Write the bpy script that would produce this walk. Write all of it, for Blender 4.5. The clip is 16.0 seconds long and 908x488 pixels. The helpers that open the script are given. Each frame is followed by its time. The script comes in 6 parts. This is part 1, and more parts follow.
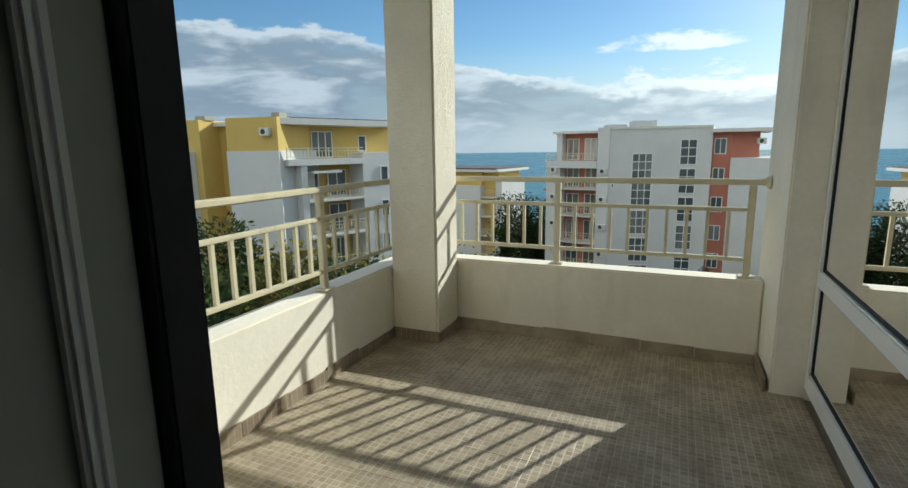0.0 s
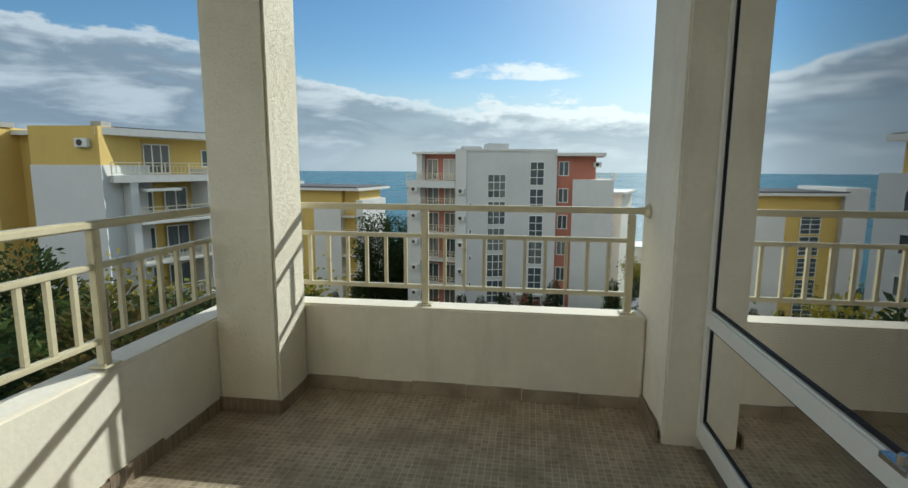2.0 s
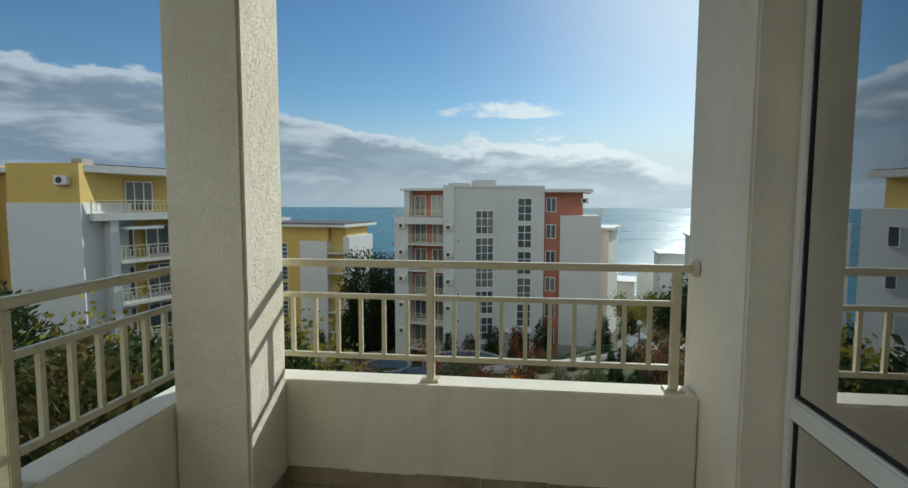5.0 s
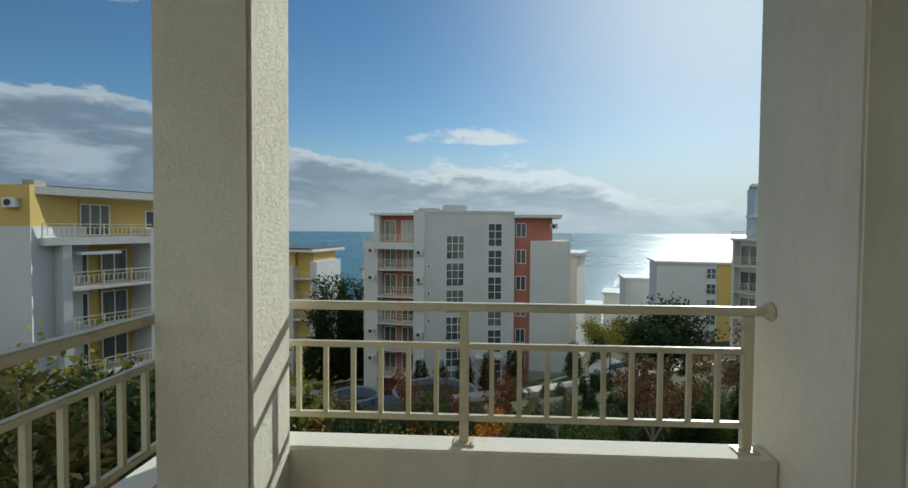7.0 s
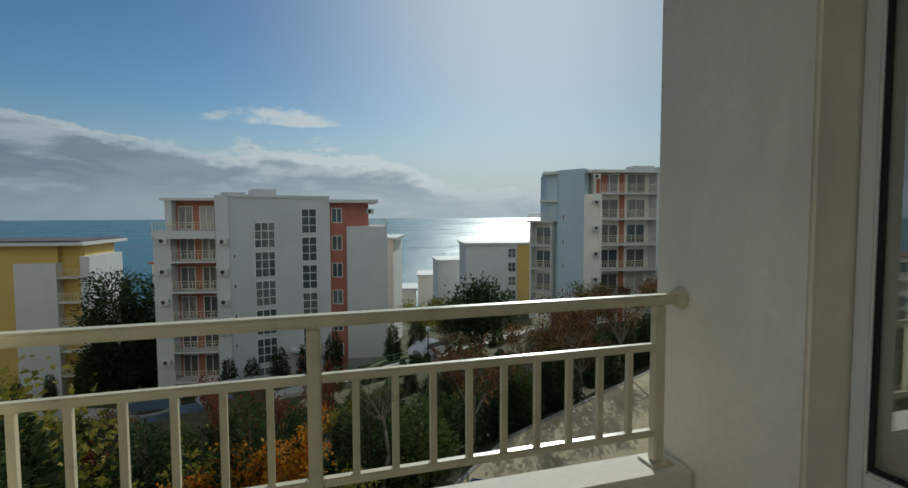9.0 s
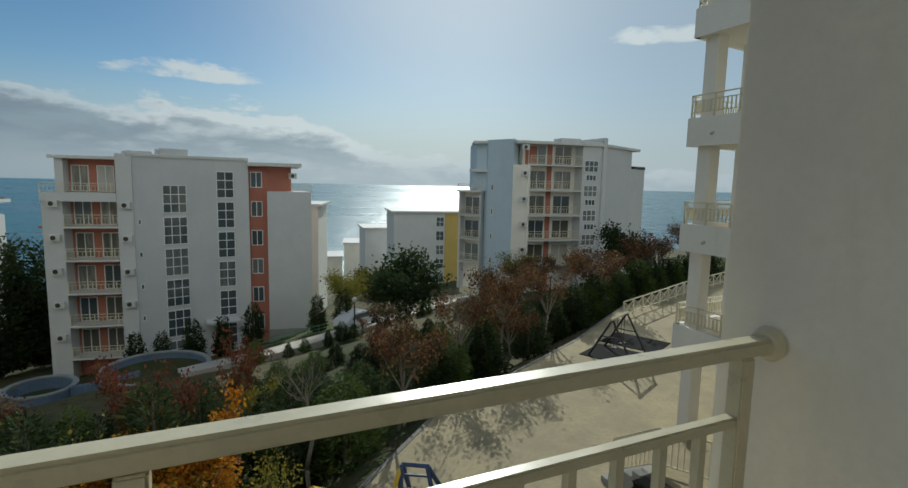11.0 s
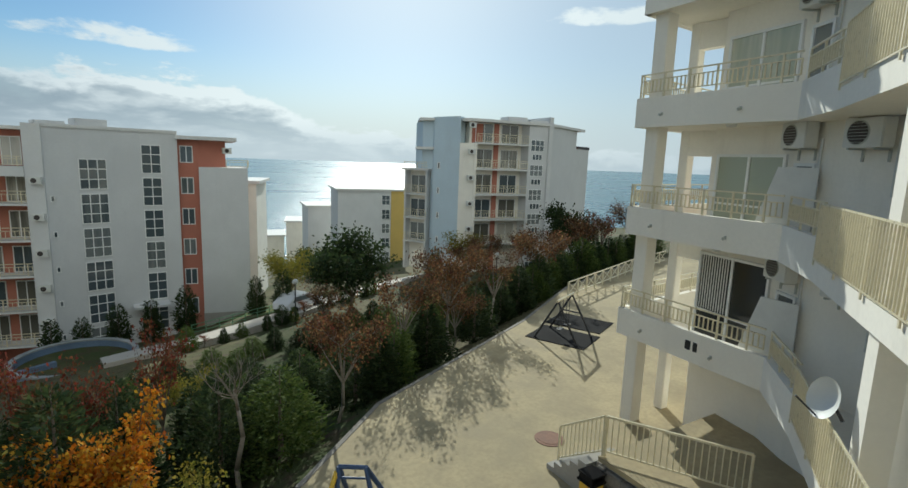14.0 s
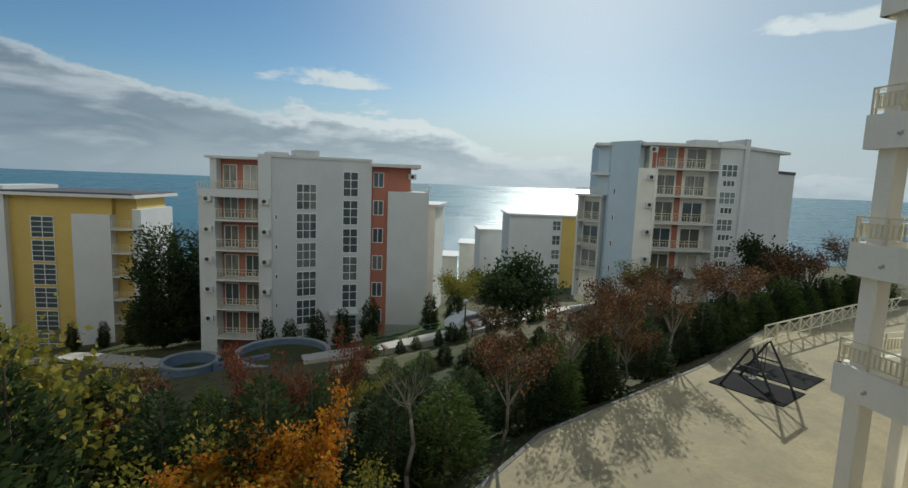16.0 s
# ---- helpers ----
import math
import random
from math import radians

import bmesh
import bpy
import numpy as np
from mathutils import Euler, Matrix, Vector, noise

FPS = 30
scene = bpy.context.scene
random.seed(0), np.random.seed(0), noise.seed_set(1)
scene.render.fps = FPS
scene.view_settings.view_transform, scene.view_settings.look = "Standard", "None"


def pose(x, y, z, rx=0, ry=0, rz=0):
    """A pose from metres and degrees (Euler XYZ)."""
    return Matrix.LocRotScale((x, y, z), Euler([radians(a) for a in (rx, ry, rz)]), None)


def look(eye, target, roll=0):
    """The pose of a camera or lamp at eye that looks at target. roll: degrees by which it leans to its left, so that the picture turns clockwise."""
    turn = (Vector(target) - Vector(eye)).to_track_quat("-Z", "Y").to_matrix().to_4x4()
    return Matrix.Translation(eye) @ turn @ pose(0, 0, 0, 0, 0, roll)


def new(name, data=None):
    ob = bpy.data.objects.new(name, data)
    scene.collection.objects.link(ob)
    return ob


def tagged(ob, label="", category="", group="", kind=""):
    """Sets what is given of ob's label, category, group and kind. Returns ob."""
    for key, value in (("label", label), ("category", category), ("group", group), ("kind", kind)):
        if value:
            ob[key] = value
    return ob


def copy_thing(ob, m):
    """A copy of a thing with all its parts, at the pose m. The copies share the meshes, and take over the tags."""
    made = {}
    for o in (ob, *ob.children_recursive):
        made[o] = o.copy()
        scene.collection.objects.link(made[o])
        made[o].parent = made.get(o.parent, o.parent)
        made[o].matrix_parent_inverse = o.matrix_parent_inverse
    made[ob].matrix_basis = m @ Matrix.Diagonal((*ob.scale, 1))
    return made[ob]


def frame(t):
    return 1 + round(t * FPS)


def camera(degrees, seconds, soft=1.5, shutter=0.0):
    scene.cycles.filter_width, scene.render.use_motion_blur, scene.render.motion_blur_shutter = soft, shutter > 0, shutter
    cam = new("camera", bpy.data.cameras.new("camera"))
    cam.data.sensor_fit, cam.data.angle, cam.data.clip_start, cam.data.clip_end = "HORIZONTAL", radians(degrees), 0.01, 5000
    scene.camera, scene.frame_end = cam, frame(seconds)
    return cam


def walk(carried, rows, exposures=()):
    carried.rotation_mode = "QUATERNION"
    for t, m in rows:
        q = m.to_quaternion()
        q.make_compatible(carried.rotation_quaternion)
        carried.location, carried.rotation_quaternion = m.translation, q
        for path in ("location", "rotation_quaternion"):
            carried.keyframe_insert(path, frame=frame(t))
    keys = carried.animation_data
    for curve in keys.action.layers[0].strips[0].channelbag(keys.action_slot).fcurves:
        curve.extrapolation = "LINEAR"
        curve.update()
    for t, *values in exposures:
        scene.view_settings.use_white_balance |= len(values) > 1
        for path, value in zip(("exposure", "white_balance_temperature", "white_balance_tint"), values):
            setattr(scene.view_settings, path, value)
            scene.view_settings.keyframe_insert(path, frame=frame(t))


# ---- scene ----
cam = camera(82.5, 16.0)
PATH = [
    (0, (-0.04, 0.518, 1.302), (-0.825, 2.321, 0.938), -0.8),
    (0.5, (-0.074, 0.683, 1.276), (-0.749, 2.53, 0.91), -0.1),
    (1, (-0.081, 0.826, 1.282), (-0.651, 2.707, 0.914), 0.2),
    (1.5, (-0.099, 0.923, 1.283), (-0.537, 2.844, 0.936), 0.4),
    (2, (-0.206, 1.113, 1.316), (-0.487, 3.071, 1.02), 0.3),
    (2.5, (-0.319, 1.223, 1.344), (-0.504, 3.193, 1.059), 0.2),
    (3, (-0.336, 1.267, 1.337), (-0.503, 3.238, 1.042), 0),
    (3.5, (-0.324, 1.412, 1.343), (-0.505, 3.385, 1.07), 0.1),
    (4, (-0.307, 1.542, 1.356), (-0.512, 3.519, 1.128), 0.3),
    (4.5, (-0.337, 1.564, 1.372), (-0.571, 3.541, 1.178), 0.1),
    (7, (-0.742, 1.913, 1.419), (-0.851, 3.909, 1.354), 0.4),
    (7.5, (-0.840, 2.054, 1.404), (-0.717, 4.049, 1.320), 0.3),
    (8, (-0.921, 2.173, 1.380), (-0.615, 4.147, 1.280), 0.3),
    (8.5, (-0.921, 2.386, 1.375), (-0.452, 4.327, 1.266), 0.6),
    (9, (-0.862, 2.608, 1.384), (-0.272, 4.515, 1.264), -0.2),
    (11.5, (-0.592, 3.611, 1.442), (0.295, 5.381, 1.162), 1.8),
    (12, (-0.334, 3.826, 1.444), (0.595, 5.567, 1.121), 1.8),
    (12.5, (-0.272, 3.935, 1.446), (0.719, 5.633, 1.081), 1.4),
    (13, (-0.288, 4.023, 1.444), (0.758, 5.686, 1.072), 1.4),
    (13.5, (-0.291, 4.062, 1.441), (0.772, 5.721, 1.097), 1.8),
    (14, (-0.256, 4.064, 1.482), (0.769, 5.752, 1.163), 2.1),
    (14.5, (-0.293, 4.084, 1.491), (0.637, 5.831, 1.2), 2.4),
    (15, (-0.35, 4.086, 1.471), (0.423, 5.91, 1.201), 2.6),
    (15.5, (-0.349, 4.096, 1.479), (0.248, 5.988, 1.223), 2.4),
    (16, (-0.347, 4.104, 1.489), (0.082, 6.041, 1.242), 2.2),
]
walk(cam, [(t, look(eye, target, roll)) for t, eye, target, roll in PATH],
     [(0, 0.45, 5850, 0), (1.5, 0.34, 5850, 0), (2.5, 0.28, 5850, 0), (4.5, 0.08, 5800, 0), (7, -0.14, 5700, 0), (9, -0.5, 5780, 0), (11.5, -0.22, 5850, 0), (12.5, 0.26, 5900, 0), (13, 0.36, 5900, 0), (14, 0.1, 5870, 0), (16, -0.2, 5880, 1)])

# ---- sun, sky, exposure ----
SUN = Vector((0.415, 0.83, 0.432)).normalized()
sun_data = bpy.data.lights.new("sun", "SUN")
sun_data.energy, sun_data.angle, sun_data.color = 4.2, radians(0.6), (1.0, 0.93, 0.82)
sun = new("sun", sun_data)
sun.matrix_world = look(SUN * 100, (0, 0, 0))

world = bpy.data.worlds.new("sky")
scene.world = world
world.use_nodes = True


class Nodes:
    """Short hand to wire up a node tree."""

    def __init__(self, tree):
        self.t = tree

    def add(self, kind, ins=None, **props):
        n = self.t.nodes.new(kind)
        if "operation" in props:
            n.operation = props["operation"]
        if "interpolation_type" in props:
            n.interpolation_type = props["interpolation_type"]
        if "data_type" in props:
            n.data_type, n.blend_type = props["data_type"], props["blend_type"]
        if "offset" in props:
            n.offset, n.squash = props["offset"], props["squash"]
        for k, v in (ins or {}).items():
            if isinstance(v, bpy.types.NodeSocket):
                self.t.links.new(v, n.inputs[k])
            else:
                n.inputs[k].default_value = v
        return n

    def math(self, op, a, b=0.0, c=0.0, clamp=False):
        n = self.add("ShaderNodeMath", {0: a, 1: b, 2: c}, operation=op)
        n.use_clamp = clamp
        return n.outputs[0]

    def step(self, v, lo, hi, a=0.0, b=1.0):
        return self.add("ShaderNodeMapRange", {0: v, 1: lo, 2: hi, 3: a, 4: b}, interpolation_type="SMOOTHSTEP").outputs[0]

    def mix(self, f, a, b, blend="MIX"):
        return self.add("ShaderNodeMix", {0: f, 6: a, 7: b}, data_type="RGBA", blend_type=blend).outputs[2]

    def noise(self, vec, scale, detail=4.0, rough=0.55, dist=0.0):
        return self.add("ShaderNodeTexNoise", {"Vector": vec, "Scale": scale, "Detail": detail, "Roughness": rough, "Distortion": dist}).outputs[0]


def build_sky():
    t = world.node_tree
    t.nodes.clear()
    n = Nodes(t)
    sky = n.add("ShaderNodeTexSky")
    sky.sky_type, sky.sun_disc = "NISHITA", False
    sky.sun_elevation, sky.sun_rotation = math.asin(SUN.z), math.atan2(SUN.x, SUN.y)
    sky.altitude, sky.air_density, sky.dust_density, sky.ozone_density = 60.0, 1.0, 0.25, 2.2
    co = n.add("ShaderNodeTexCoord").outputs["Generated"]
    xyz = n.add("ShaderNodeSeparateXYZ", {0: co}).outputs
    elev = n.math("MULTIPLY", n.math("ARCSINE", xyz[2]), 57.2958)
    az = n.math("MULTIPLY", n.math("ARCTAN2", xyz[0], xyz[1]), 57.2958)
    # flattened directions for layered cumulus
    flat = n.add("ShaderNodeMapping", {0: co, 3: (1.0, 1.0, 2.6)}).outputs[0]
    long = n.add("ShaderNodeMapping", {0: co, 3: (1.0, 1.0, 4.6)}).outputs[0]
    big = n.noise(flat, 3.1, 6.0, 0.5, 0.2)
    fine = n.noise(flat, 11.0, 7.0, 0.58, 0.2)
    tiny = n.noise(flat, 36.0, 6.0, 0.6, 0.1)
    streak = n.noise(long, 4.4, 5.0, 0.52, 0.25)
    edge = n.math("ADD", n.math("MULTIPLY", n.math("SUBTRACT", big, 0.52), 6.0), n.math("ADD", n.math("MULTIPLY", n.math("SUBTRACT", fine, 0.5), 3.0), n.math("MULTIPLY", n.math("SUBTRACT", tiny, 0.5), 1.6)))
    top = n.math("SUBTRACT", n.step(az, -42.0, -6.0, 12.4, 7.3), n.step(az, 0.0, 28.0, 0.0, 5.6))
    # the bank rises behind the view: unseen bright cloud, added as fill light
    fill_bank = n.step(n.math("ABSOLUTE", n.math("SUBTRACT", az, 15.0)), 62.0, 140.0)
    top = n.math("ADD", top, n.math("MULTIPLY", fill_bank, 48.0))
    depth = n.math("ADD", n.math("SUBTRACT", top, elev), edge)
    bank = n.step(depth, -0.1, 0.5)
    # small separate clouds above the bank
    sep = None
    for a0, e0, wa, we in ((-0.6, 9.5, 6.2, 1.2), (48.5, 14.3, 7.0, 1.2), (-40.0, 20.0, 7.0, 1.0)):
        da = n.math("DIVIDE", n.math("SUBTRACT", az, a0), wa)
        de = n.math("DIVIDE", n.math("SUBTRACT", elev, e0), we)
        de = n.math("MULTIPLY", de, n.step(de, -0.5, 0.1, 2.2, 1.0))
        r = n.math("ADD", n.math("MULTIPLY", da, da), n.math("MULTIPLY", de, de))
        ragged = n.math("ADD", n.math("MULTIPLY", n.math("SUBTRACT", tiny, 0.5), -1.8), n.math("MULTIPLY", n.math("SUBTRACT", fine, 0.5), -3.6))
        v = n.step(n.math("ADD", r, ragged), 0.1, 1.2, 1.0, 0.0)
        sep = v if sep is None else n.math("MAXIMUM", sep, v)
    gaps = n.step(n.math("ADD", streak, n.math("MULTIPLY", fill_bank, 0.4)), 0.36, 0.5, 0.72, 1.0)
    cover = n.math("MAXIMUM", n.math("MULTIPLY", bank, gaps), n.math("MULTIPLY", sep, 0.95))
    # bright rims, grey bellies, lower tiers with bright rims of their own
    lit = n.step(n.math("ADD", depth, n.math("MULTIPLY", n.math("SUBTRACT", fine, 0.5), 2.4)), 0.4, 2.0, 1.0, 0.0)
    tier = n.math("ADD", n.math("MULTIPLY", streak, 0.8), n.math("MULTIPLY", fine, 0.22))
    puff = n.math("MULTIPLY", n.step(tier, 0.49, 0.66), 0.85)
    lit = n.math("ADD", n.math("MULTIPLY", lit, 0.95), puff, clamp=True)
    lit = n.math("MAXIMUM", lit, n.math("MULTIPLY", fill_bank, n.step(big, 0.3, 0.6, 0.7, 1.0)))
    sunward = n.step(n.math("ABSOLUTE", n.math("SUBTRACT", az, 27.0)), 5.0, 70.0, 1.0, 0.0)
    white = n.mix(sunward, (4.6, 4.9, 5.3, 1), (8.6, 8.6, 8.3, 1))
    # extra white there, set to brighten the shaded sides facing the camera
    white = n.mix(fill_bank, white, (8.6, 8.4, 8.0, 1))
    grey = n.mix(sunward, (2.0, 2.45, 3.0, 1), (4.0, 4.5, 4.8, 1))
    cloud = n.mix(lit, grey, white)
    cloud = n.mix(n.step(elev, 0.3, 4.5, 0.75, 0.0), cloud, n.mix(sunward, (3.4, 3.9, 4.3, 1), (6.0, 6.3, 6.4, 1)))
    clear = n.add("ShaderNodeHueSaturation", {"Saturation": 1.14, "Value": 0.8, "Color": sky.outputs[0]}).outputs[0]
    # sea haze along the horizon and thin veil round the sun
    clear = n.mix(n.step(elev, 1.0, 11.0, 0.9, 0.0), clear, n.mix(sunward, (3.6, 4.1, 4.5, 1), (6.0, 6.3, 6.3, 1)))
    dot = n.add("ShaderNodeVectorMath", {0: co, 1: SUN}, operation="DOT_PRODUCT").outputs["Value"]
    clear = n.mix(n.math("MULTIPLY", n.math("POWER", n.math("MULTIPLY", n.math("SUBTRACT", dot, 0.75), 4.0, clamp=True), 4.0), 0.8), clear, (8.0, 8.2, 8.3, 1))
    # thin white veil east of the sun
    clear = n.mix(n.step(az, 24.0, 52.0, 0.0, 0.62), clear, (5.4, 5.8, 6.0, 1))
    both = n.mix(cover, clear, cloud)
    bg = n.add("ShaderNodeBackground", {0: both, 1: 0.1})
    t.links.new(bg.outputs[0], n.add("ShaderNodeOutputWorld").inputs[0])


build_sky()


# ---- materials ----
def material(name, build):
    m = bpy.data.materials.new(name)
    m.use_nodes = True
    m.node_tree.nodes.clear()
    n = Nodes(m.node_tree)
    shader = build(n)
    m.node_tree.links.new(shader, n.add("ShaderNodeOutputMaterial").inputs[0])
    return m


def position(n):
    return n.add("ShaderNodeNewGeometry").outputs["Position"]


def surface(name, color, rough=0.7, vary=0.12, scale=3.0, grain=60.0, bump=0.15, bump_dist=0.004, metal=0.0, dirt=None, dirt_amount=0.0, spec=0.4):
    """Paint, plaster, stone and the like: colour broken up at two scales, with fine relief."""
    def build(n):
        p = position(n)
        a, b = n.noise(p, scale, 5.0, 0.6), n.noise(p, grain, 3.0, 0.6)
        c = Vector(color)
        col = n.mix(n.step(a, 0.3, 0.7), (*(c * (1 - vary)), 1), (*(c * (1 + vary * 0.6)), 1))
        col = n.mix(n.math("MULTIPLY", n.step(b, 0.35, 0.7), 0.35), col, (*(c * (1 - 1.6 * vary)), 1))
        if dirt:
            streak = n.noise(n.add("ShaderNodeMapping", {0: p, 3: (1.0, 1.0, 0.18)}).outputs[0], scale * 2.2, 6.0, 0.65)
            col = n.mix(n.math("MULTIPLY", n.step(streak, 0.52, 0.75), dirt_amount), col, (*dirt, 1))
        rel = n.add("ShaderNodeBump", {"Strength": bump, "Distance": bump_dist, "Height": n.math("ADD", b, n.math("MULTIPLY", a, 0.5))})
        ro = n.step(a, 0.2, 0.8, max(rough - 0.08, 0.03), min(rough + 0.08, 1.0))
        return n.add("ShaderNodeBsdfPrincipled", {"Base Color": col, "Roughness": ro, "Metallic": metal, "Normal": rel.outputs[0], "Specular IOR Level": spec}).outputs[0]
    return material(name, build)


def mosaic(name, cell, stone, joint):
    def build(n):
        p = position(n)
        tex = n.add("ShaderNodeTexBrick", {"Vector": p, "Color1": (*stone[0], 1), "Color2": (*stone[1], 1), "Mortar": (*joint, 1), "Scale": 1.0,
                    "Mortar Size": cell * 0.09, "Mortar Smooth": 0.3, "Bias": 0.0, "Brick Width": cell, "Row Height": cell}, offset=0.0, squash=1.0)
        a = n.noise(p, 5.0, 5.0, 0.6)
        c = n.mix(n.step(a, 0.35, 0.72), tex.outputs[0], (*(Vector(stone[0]) * 0.7), 1))
        c = n.mix(0.7, tex.outputs[0], c)
        c = n.mix(n.math("MULTIPLY", n.noise(p, 90.0, 3.0), 0.5), c, (*(Vector(stone[1]) * 1.25), 1))
        h = n.math("SUBTRACT", n.math("MULTIPLY", n.noise(p, 70.0), 0.4), tex.outputs["Fac"])
        rel = n.add("ShaderNodeBump", {"Strength": 0.5, "Distance": 0.003, "Height": h})
        return n.add("ShaderNodeBsdfPrincipled", {"Base Color": c, "Roughness": n.step(a, 0.3, 0.7, 0.4, 0.62), "Normal": rel.outputs[0]}).outputs[0]
    return material(name, build)


def glass(name, tint=(0.9, 0.95, 0.93)):
    def build(n):
        fres = n.add("ShaderNodeFresnel", {"IOR": 1.5}).outputs[0]
        clear = n.add("ShaderNodeBsdfTransparent", {0: (*tint, 1)})
        gloss = n.add("ShaderNodeBsdfGlossy", {0: (1, 1, 1, 1), "Roughness": 0.012})
        return n.add("ShaderNodeMixShader", {0: n.math("MULTIPLY", fres, 6.5, clamp=True), 1: clear.outputs[0], 2: gloss.outputs[0]}).outputs[0]
    return material(name, build)


def dark_pane(name, lo, hi):
    """Panes of far windows: dark rooms and pale curtains behind a glossy face."""
    def build(n):
        rnd = n.add("ShaderNodeObjectInfo").outputs["Random"]
        p = position(n)
        fold = n.noise(n.add("ShaderNodeMapping", {0: p, 3: (1.0, 1.0, 0.1)}).outputs[0], 4.0, 3.0)
        c = n.mix(n.step(n.math("ADD", rnd, n.math("MULTIPLY", fold, 0.5)), 0.7, 1.1), (*lo, 1), (*hi, 1))
        return n.add("ShaderNodeBsdfPrincipled", {"Base Color": c, "Roughness": 0.06, "Specular IOR Level": 0.6}).outputs[0]
    return material(name, build)


def leaves(name, colours, rough=0.8):
    def build(n):
        rnd = n.add("ShaderNodeNewGeometry").outputs["Random Per Island"]
        ramp = n.add("ShaderNodeValToRGB", {0: rnd})
        r = ramp.color_ramp
        while len(r.elements) < len(colours):
            r.elements.new(0.5)
        for i, c in enumerate(colours):
            r.elements[i].position, r.elements[i].color = i / (len(colours) - 1), (*c, 1)
        soft = n.add("ShaderNodeBsdfTranslucent", {0: ramp.outputs[0]})
        hard = n.add("ShaderNodeBsdfPrincipled", {"Base Color": ramp.outputs[0], "Roughness": rough, "Specular IOR Level": 0.08})
        return n.add("ShaderNodeMixShader", {0: 0.3, 1: hard.outputs[0], 2: soft.outputs[0]}).outputs[0]
    return material(name, build)


PLASTER = surface("plaster_white", (0.87, 0.81, 0.69), 0.85, 0.07, 2.2, 32.0, 0.3, 0.006, dirt=(0.5, 0.46, 0.38), dirt_amount=0.25)


def stucco_material():
    """Hand-thrown render: uneven crumbs and flats, slightly darker tone in the hollows of the relief."""
    def build(n):
        p = position(n)
        wide, mid = n.noise(p, 2.5, 5.0, 0.6), n.noise(p, 14.0, 5.0, 0.6, 0.6)
        crumb = n.noise(p, 70.0, 6.0, 0.66, 0.25)
        h = n.math("MULTIPLY", n.step(crumb, 0.42, 0.66), n.step(mid, 0.3, 0.62, 0.25, 1.0))
        c = n.mix(n.step(wide, 0.3, 0.7), (0.83, 0.76, 0.62, 1), (0.89, 0.83, 0.70, 1))
        c = n.mix(n.step(h, 0.0, 0.3, 0.1, 0.0), c, (0.55, 0.49, 0.39, 1))
        rel = n.add("ShaderNodeBump", {"Strength": 0.6, "Distance": 0.006, "Height": n.math("ADD", h, n.math("MULTIPLY", mid, 0.6))})
        return n.add("ShaderNodeBsdfPrincipled", {"Base Color": c, "Roughness": 0.9, "Normal": rel.outputs[0], "Specular IOR Level": 0.3}).outputs[0]
    return material("stucco_coarse", build)


STUCCO = stucco_material()
CEILING = surface("ceiling_paint", (0.78, 0.76, 0.7), 0.9, 0.05)
TILE = mosaic("mosaic_tile", 0.034, ((0.21, 0.165, 0.11), (0.42, 0.345, 0.24)), (0.56, 0.49, 0.38))
SKIRT = mosaic("skirting_tile", 0.04, ((0.18, 0.13, 0.085), (0.30, 0.235, 0.165)), (0.40, 0.34, 0.25))
GROUT = surface("grout", (0.33, 0.29, 0.23), 0.95)
RAIL = surface("cream_enamel", (0.70, 0.63, 0.44), 0.32, 0.07, 9.0, 80.0, 0.08, 0.001, dirt=(0.4, 0.33, 0.2), dirt_amount=0.18, spec=0.5)
PVC = surface("white_plastic", (0.78, 0.78, 0.75), 0.35, 0.03, 4.0, 60.0, 0.03, 0.001)
# grey fittings; on the door frame this grey stands for shade
PVC_DARK = surface("grey_plastic", (0.44, 0.45, 0.40), 0.5, 0.06)
GASKET = surface("black_rubber", (0.012, 0.012, 0.014), 0.6, 0.1)
CHROME = surface("dull_chrome", (0.6, 0.6, 0.58), 0.25, 0.05, metal=1.0)
GLASS = glass("window_glass")
ROOM = surface("room_paint", (0.78, 0.73, 0.62), 0.9, 0.05)
ROOM_FLOOR = surface("room_floor", (0.42, 0.33, 0.24), 0.4, 0.15)


def sheer_material():
    """Thin woven cloth that lets daylight through."""
    def build(n):
        p = position(n)
        weave = n.noise(p, 240.0, 3.0)
        c = n.mix(weave, (0.78, 0.77, 0.72, 1), (0.88, 0.87, 0.83, 1))
        front = n.add("ShaderNodeBsdfDiffuse", {0: c})
        back = n.add("ShaderNodeBsdfTranslucent", {0: c})
        return n.add("ShaderNodeMixShader", {0: 0.6, 1: front.outputs[0], 2: back.outputs[0]}).outputs[0]
    return material("sheer_cloth", build)


SHEER = sheer_material()
WHITE_WALL = surface("render_white", (0.63, 0.63, 0.62), 0.9, 0.05, 0.35, 6.0, 0.1, 0.02, dirt=(0.5, 0.5, 0.5), dirt_amount=0.2)
BLUE_WALL = surface("render_pale_blue", (0.56, 0.66, 0.72), 0.9, 0.05, 0.35, 6.0, 0.1, 0.02, dirt=(0.4, 0.46, 0.5), dirt_amount=0.2)
CREAM_WALL = surface("render_cream", (0.85, 0.81, 0.72), 0.9, 0.05, 0.5, 12.0, 0.15, 0.01, dirt=(0.5, 0.46, 0.38), dirt_amount=0.2)
TERRACOTTA = surface("render_terracotta", (0.45, 0.175, 0.12), 0.88, 0.08, 0.4, 6.0, 0.1, 0.02, dirt=(0.3, 0.12, 0.08), dirt_amount=0.25)
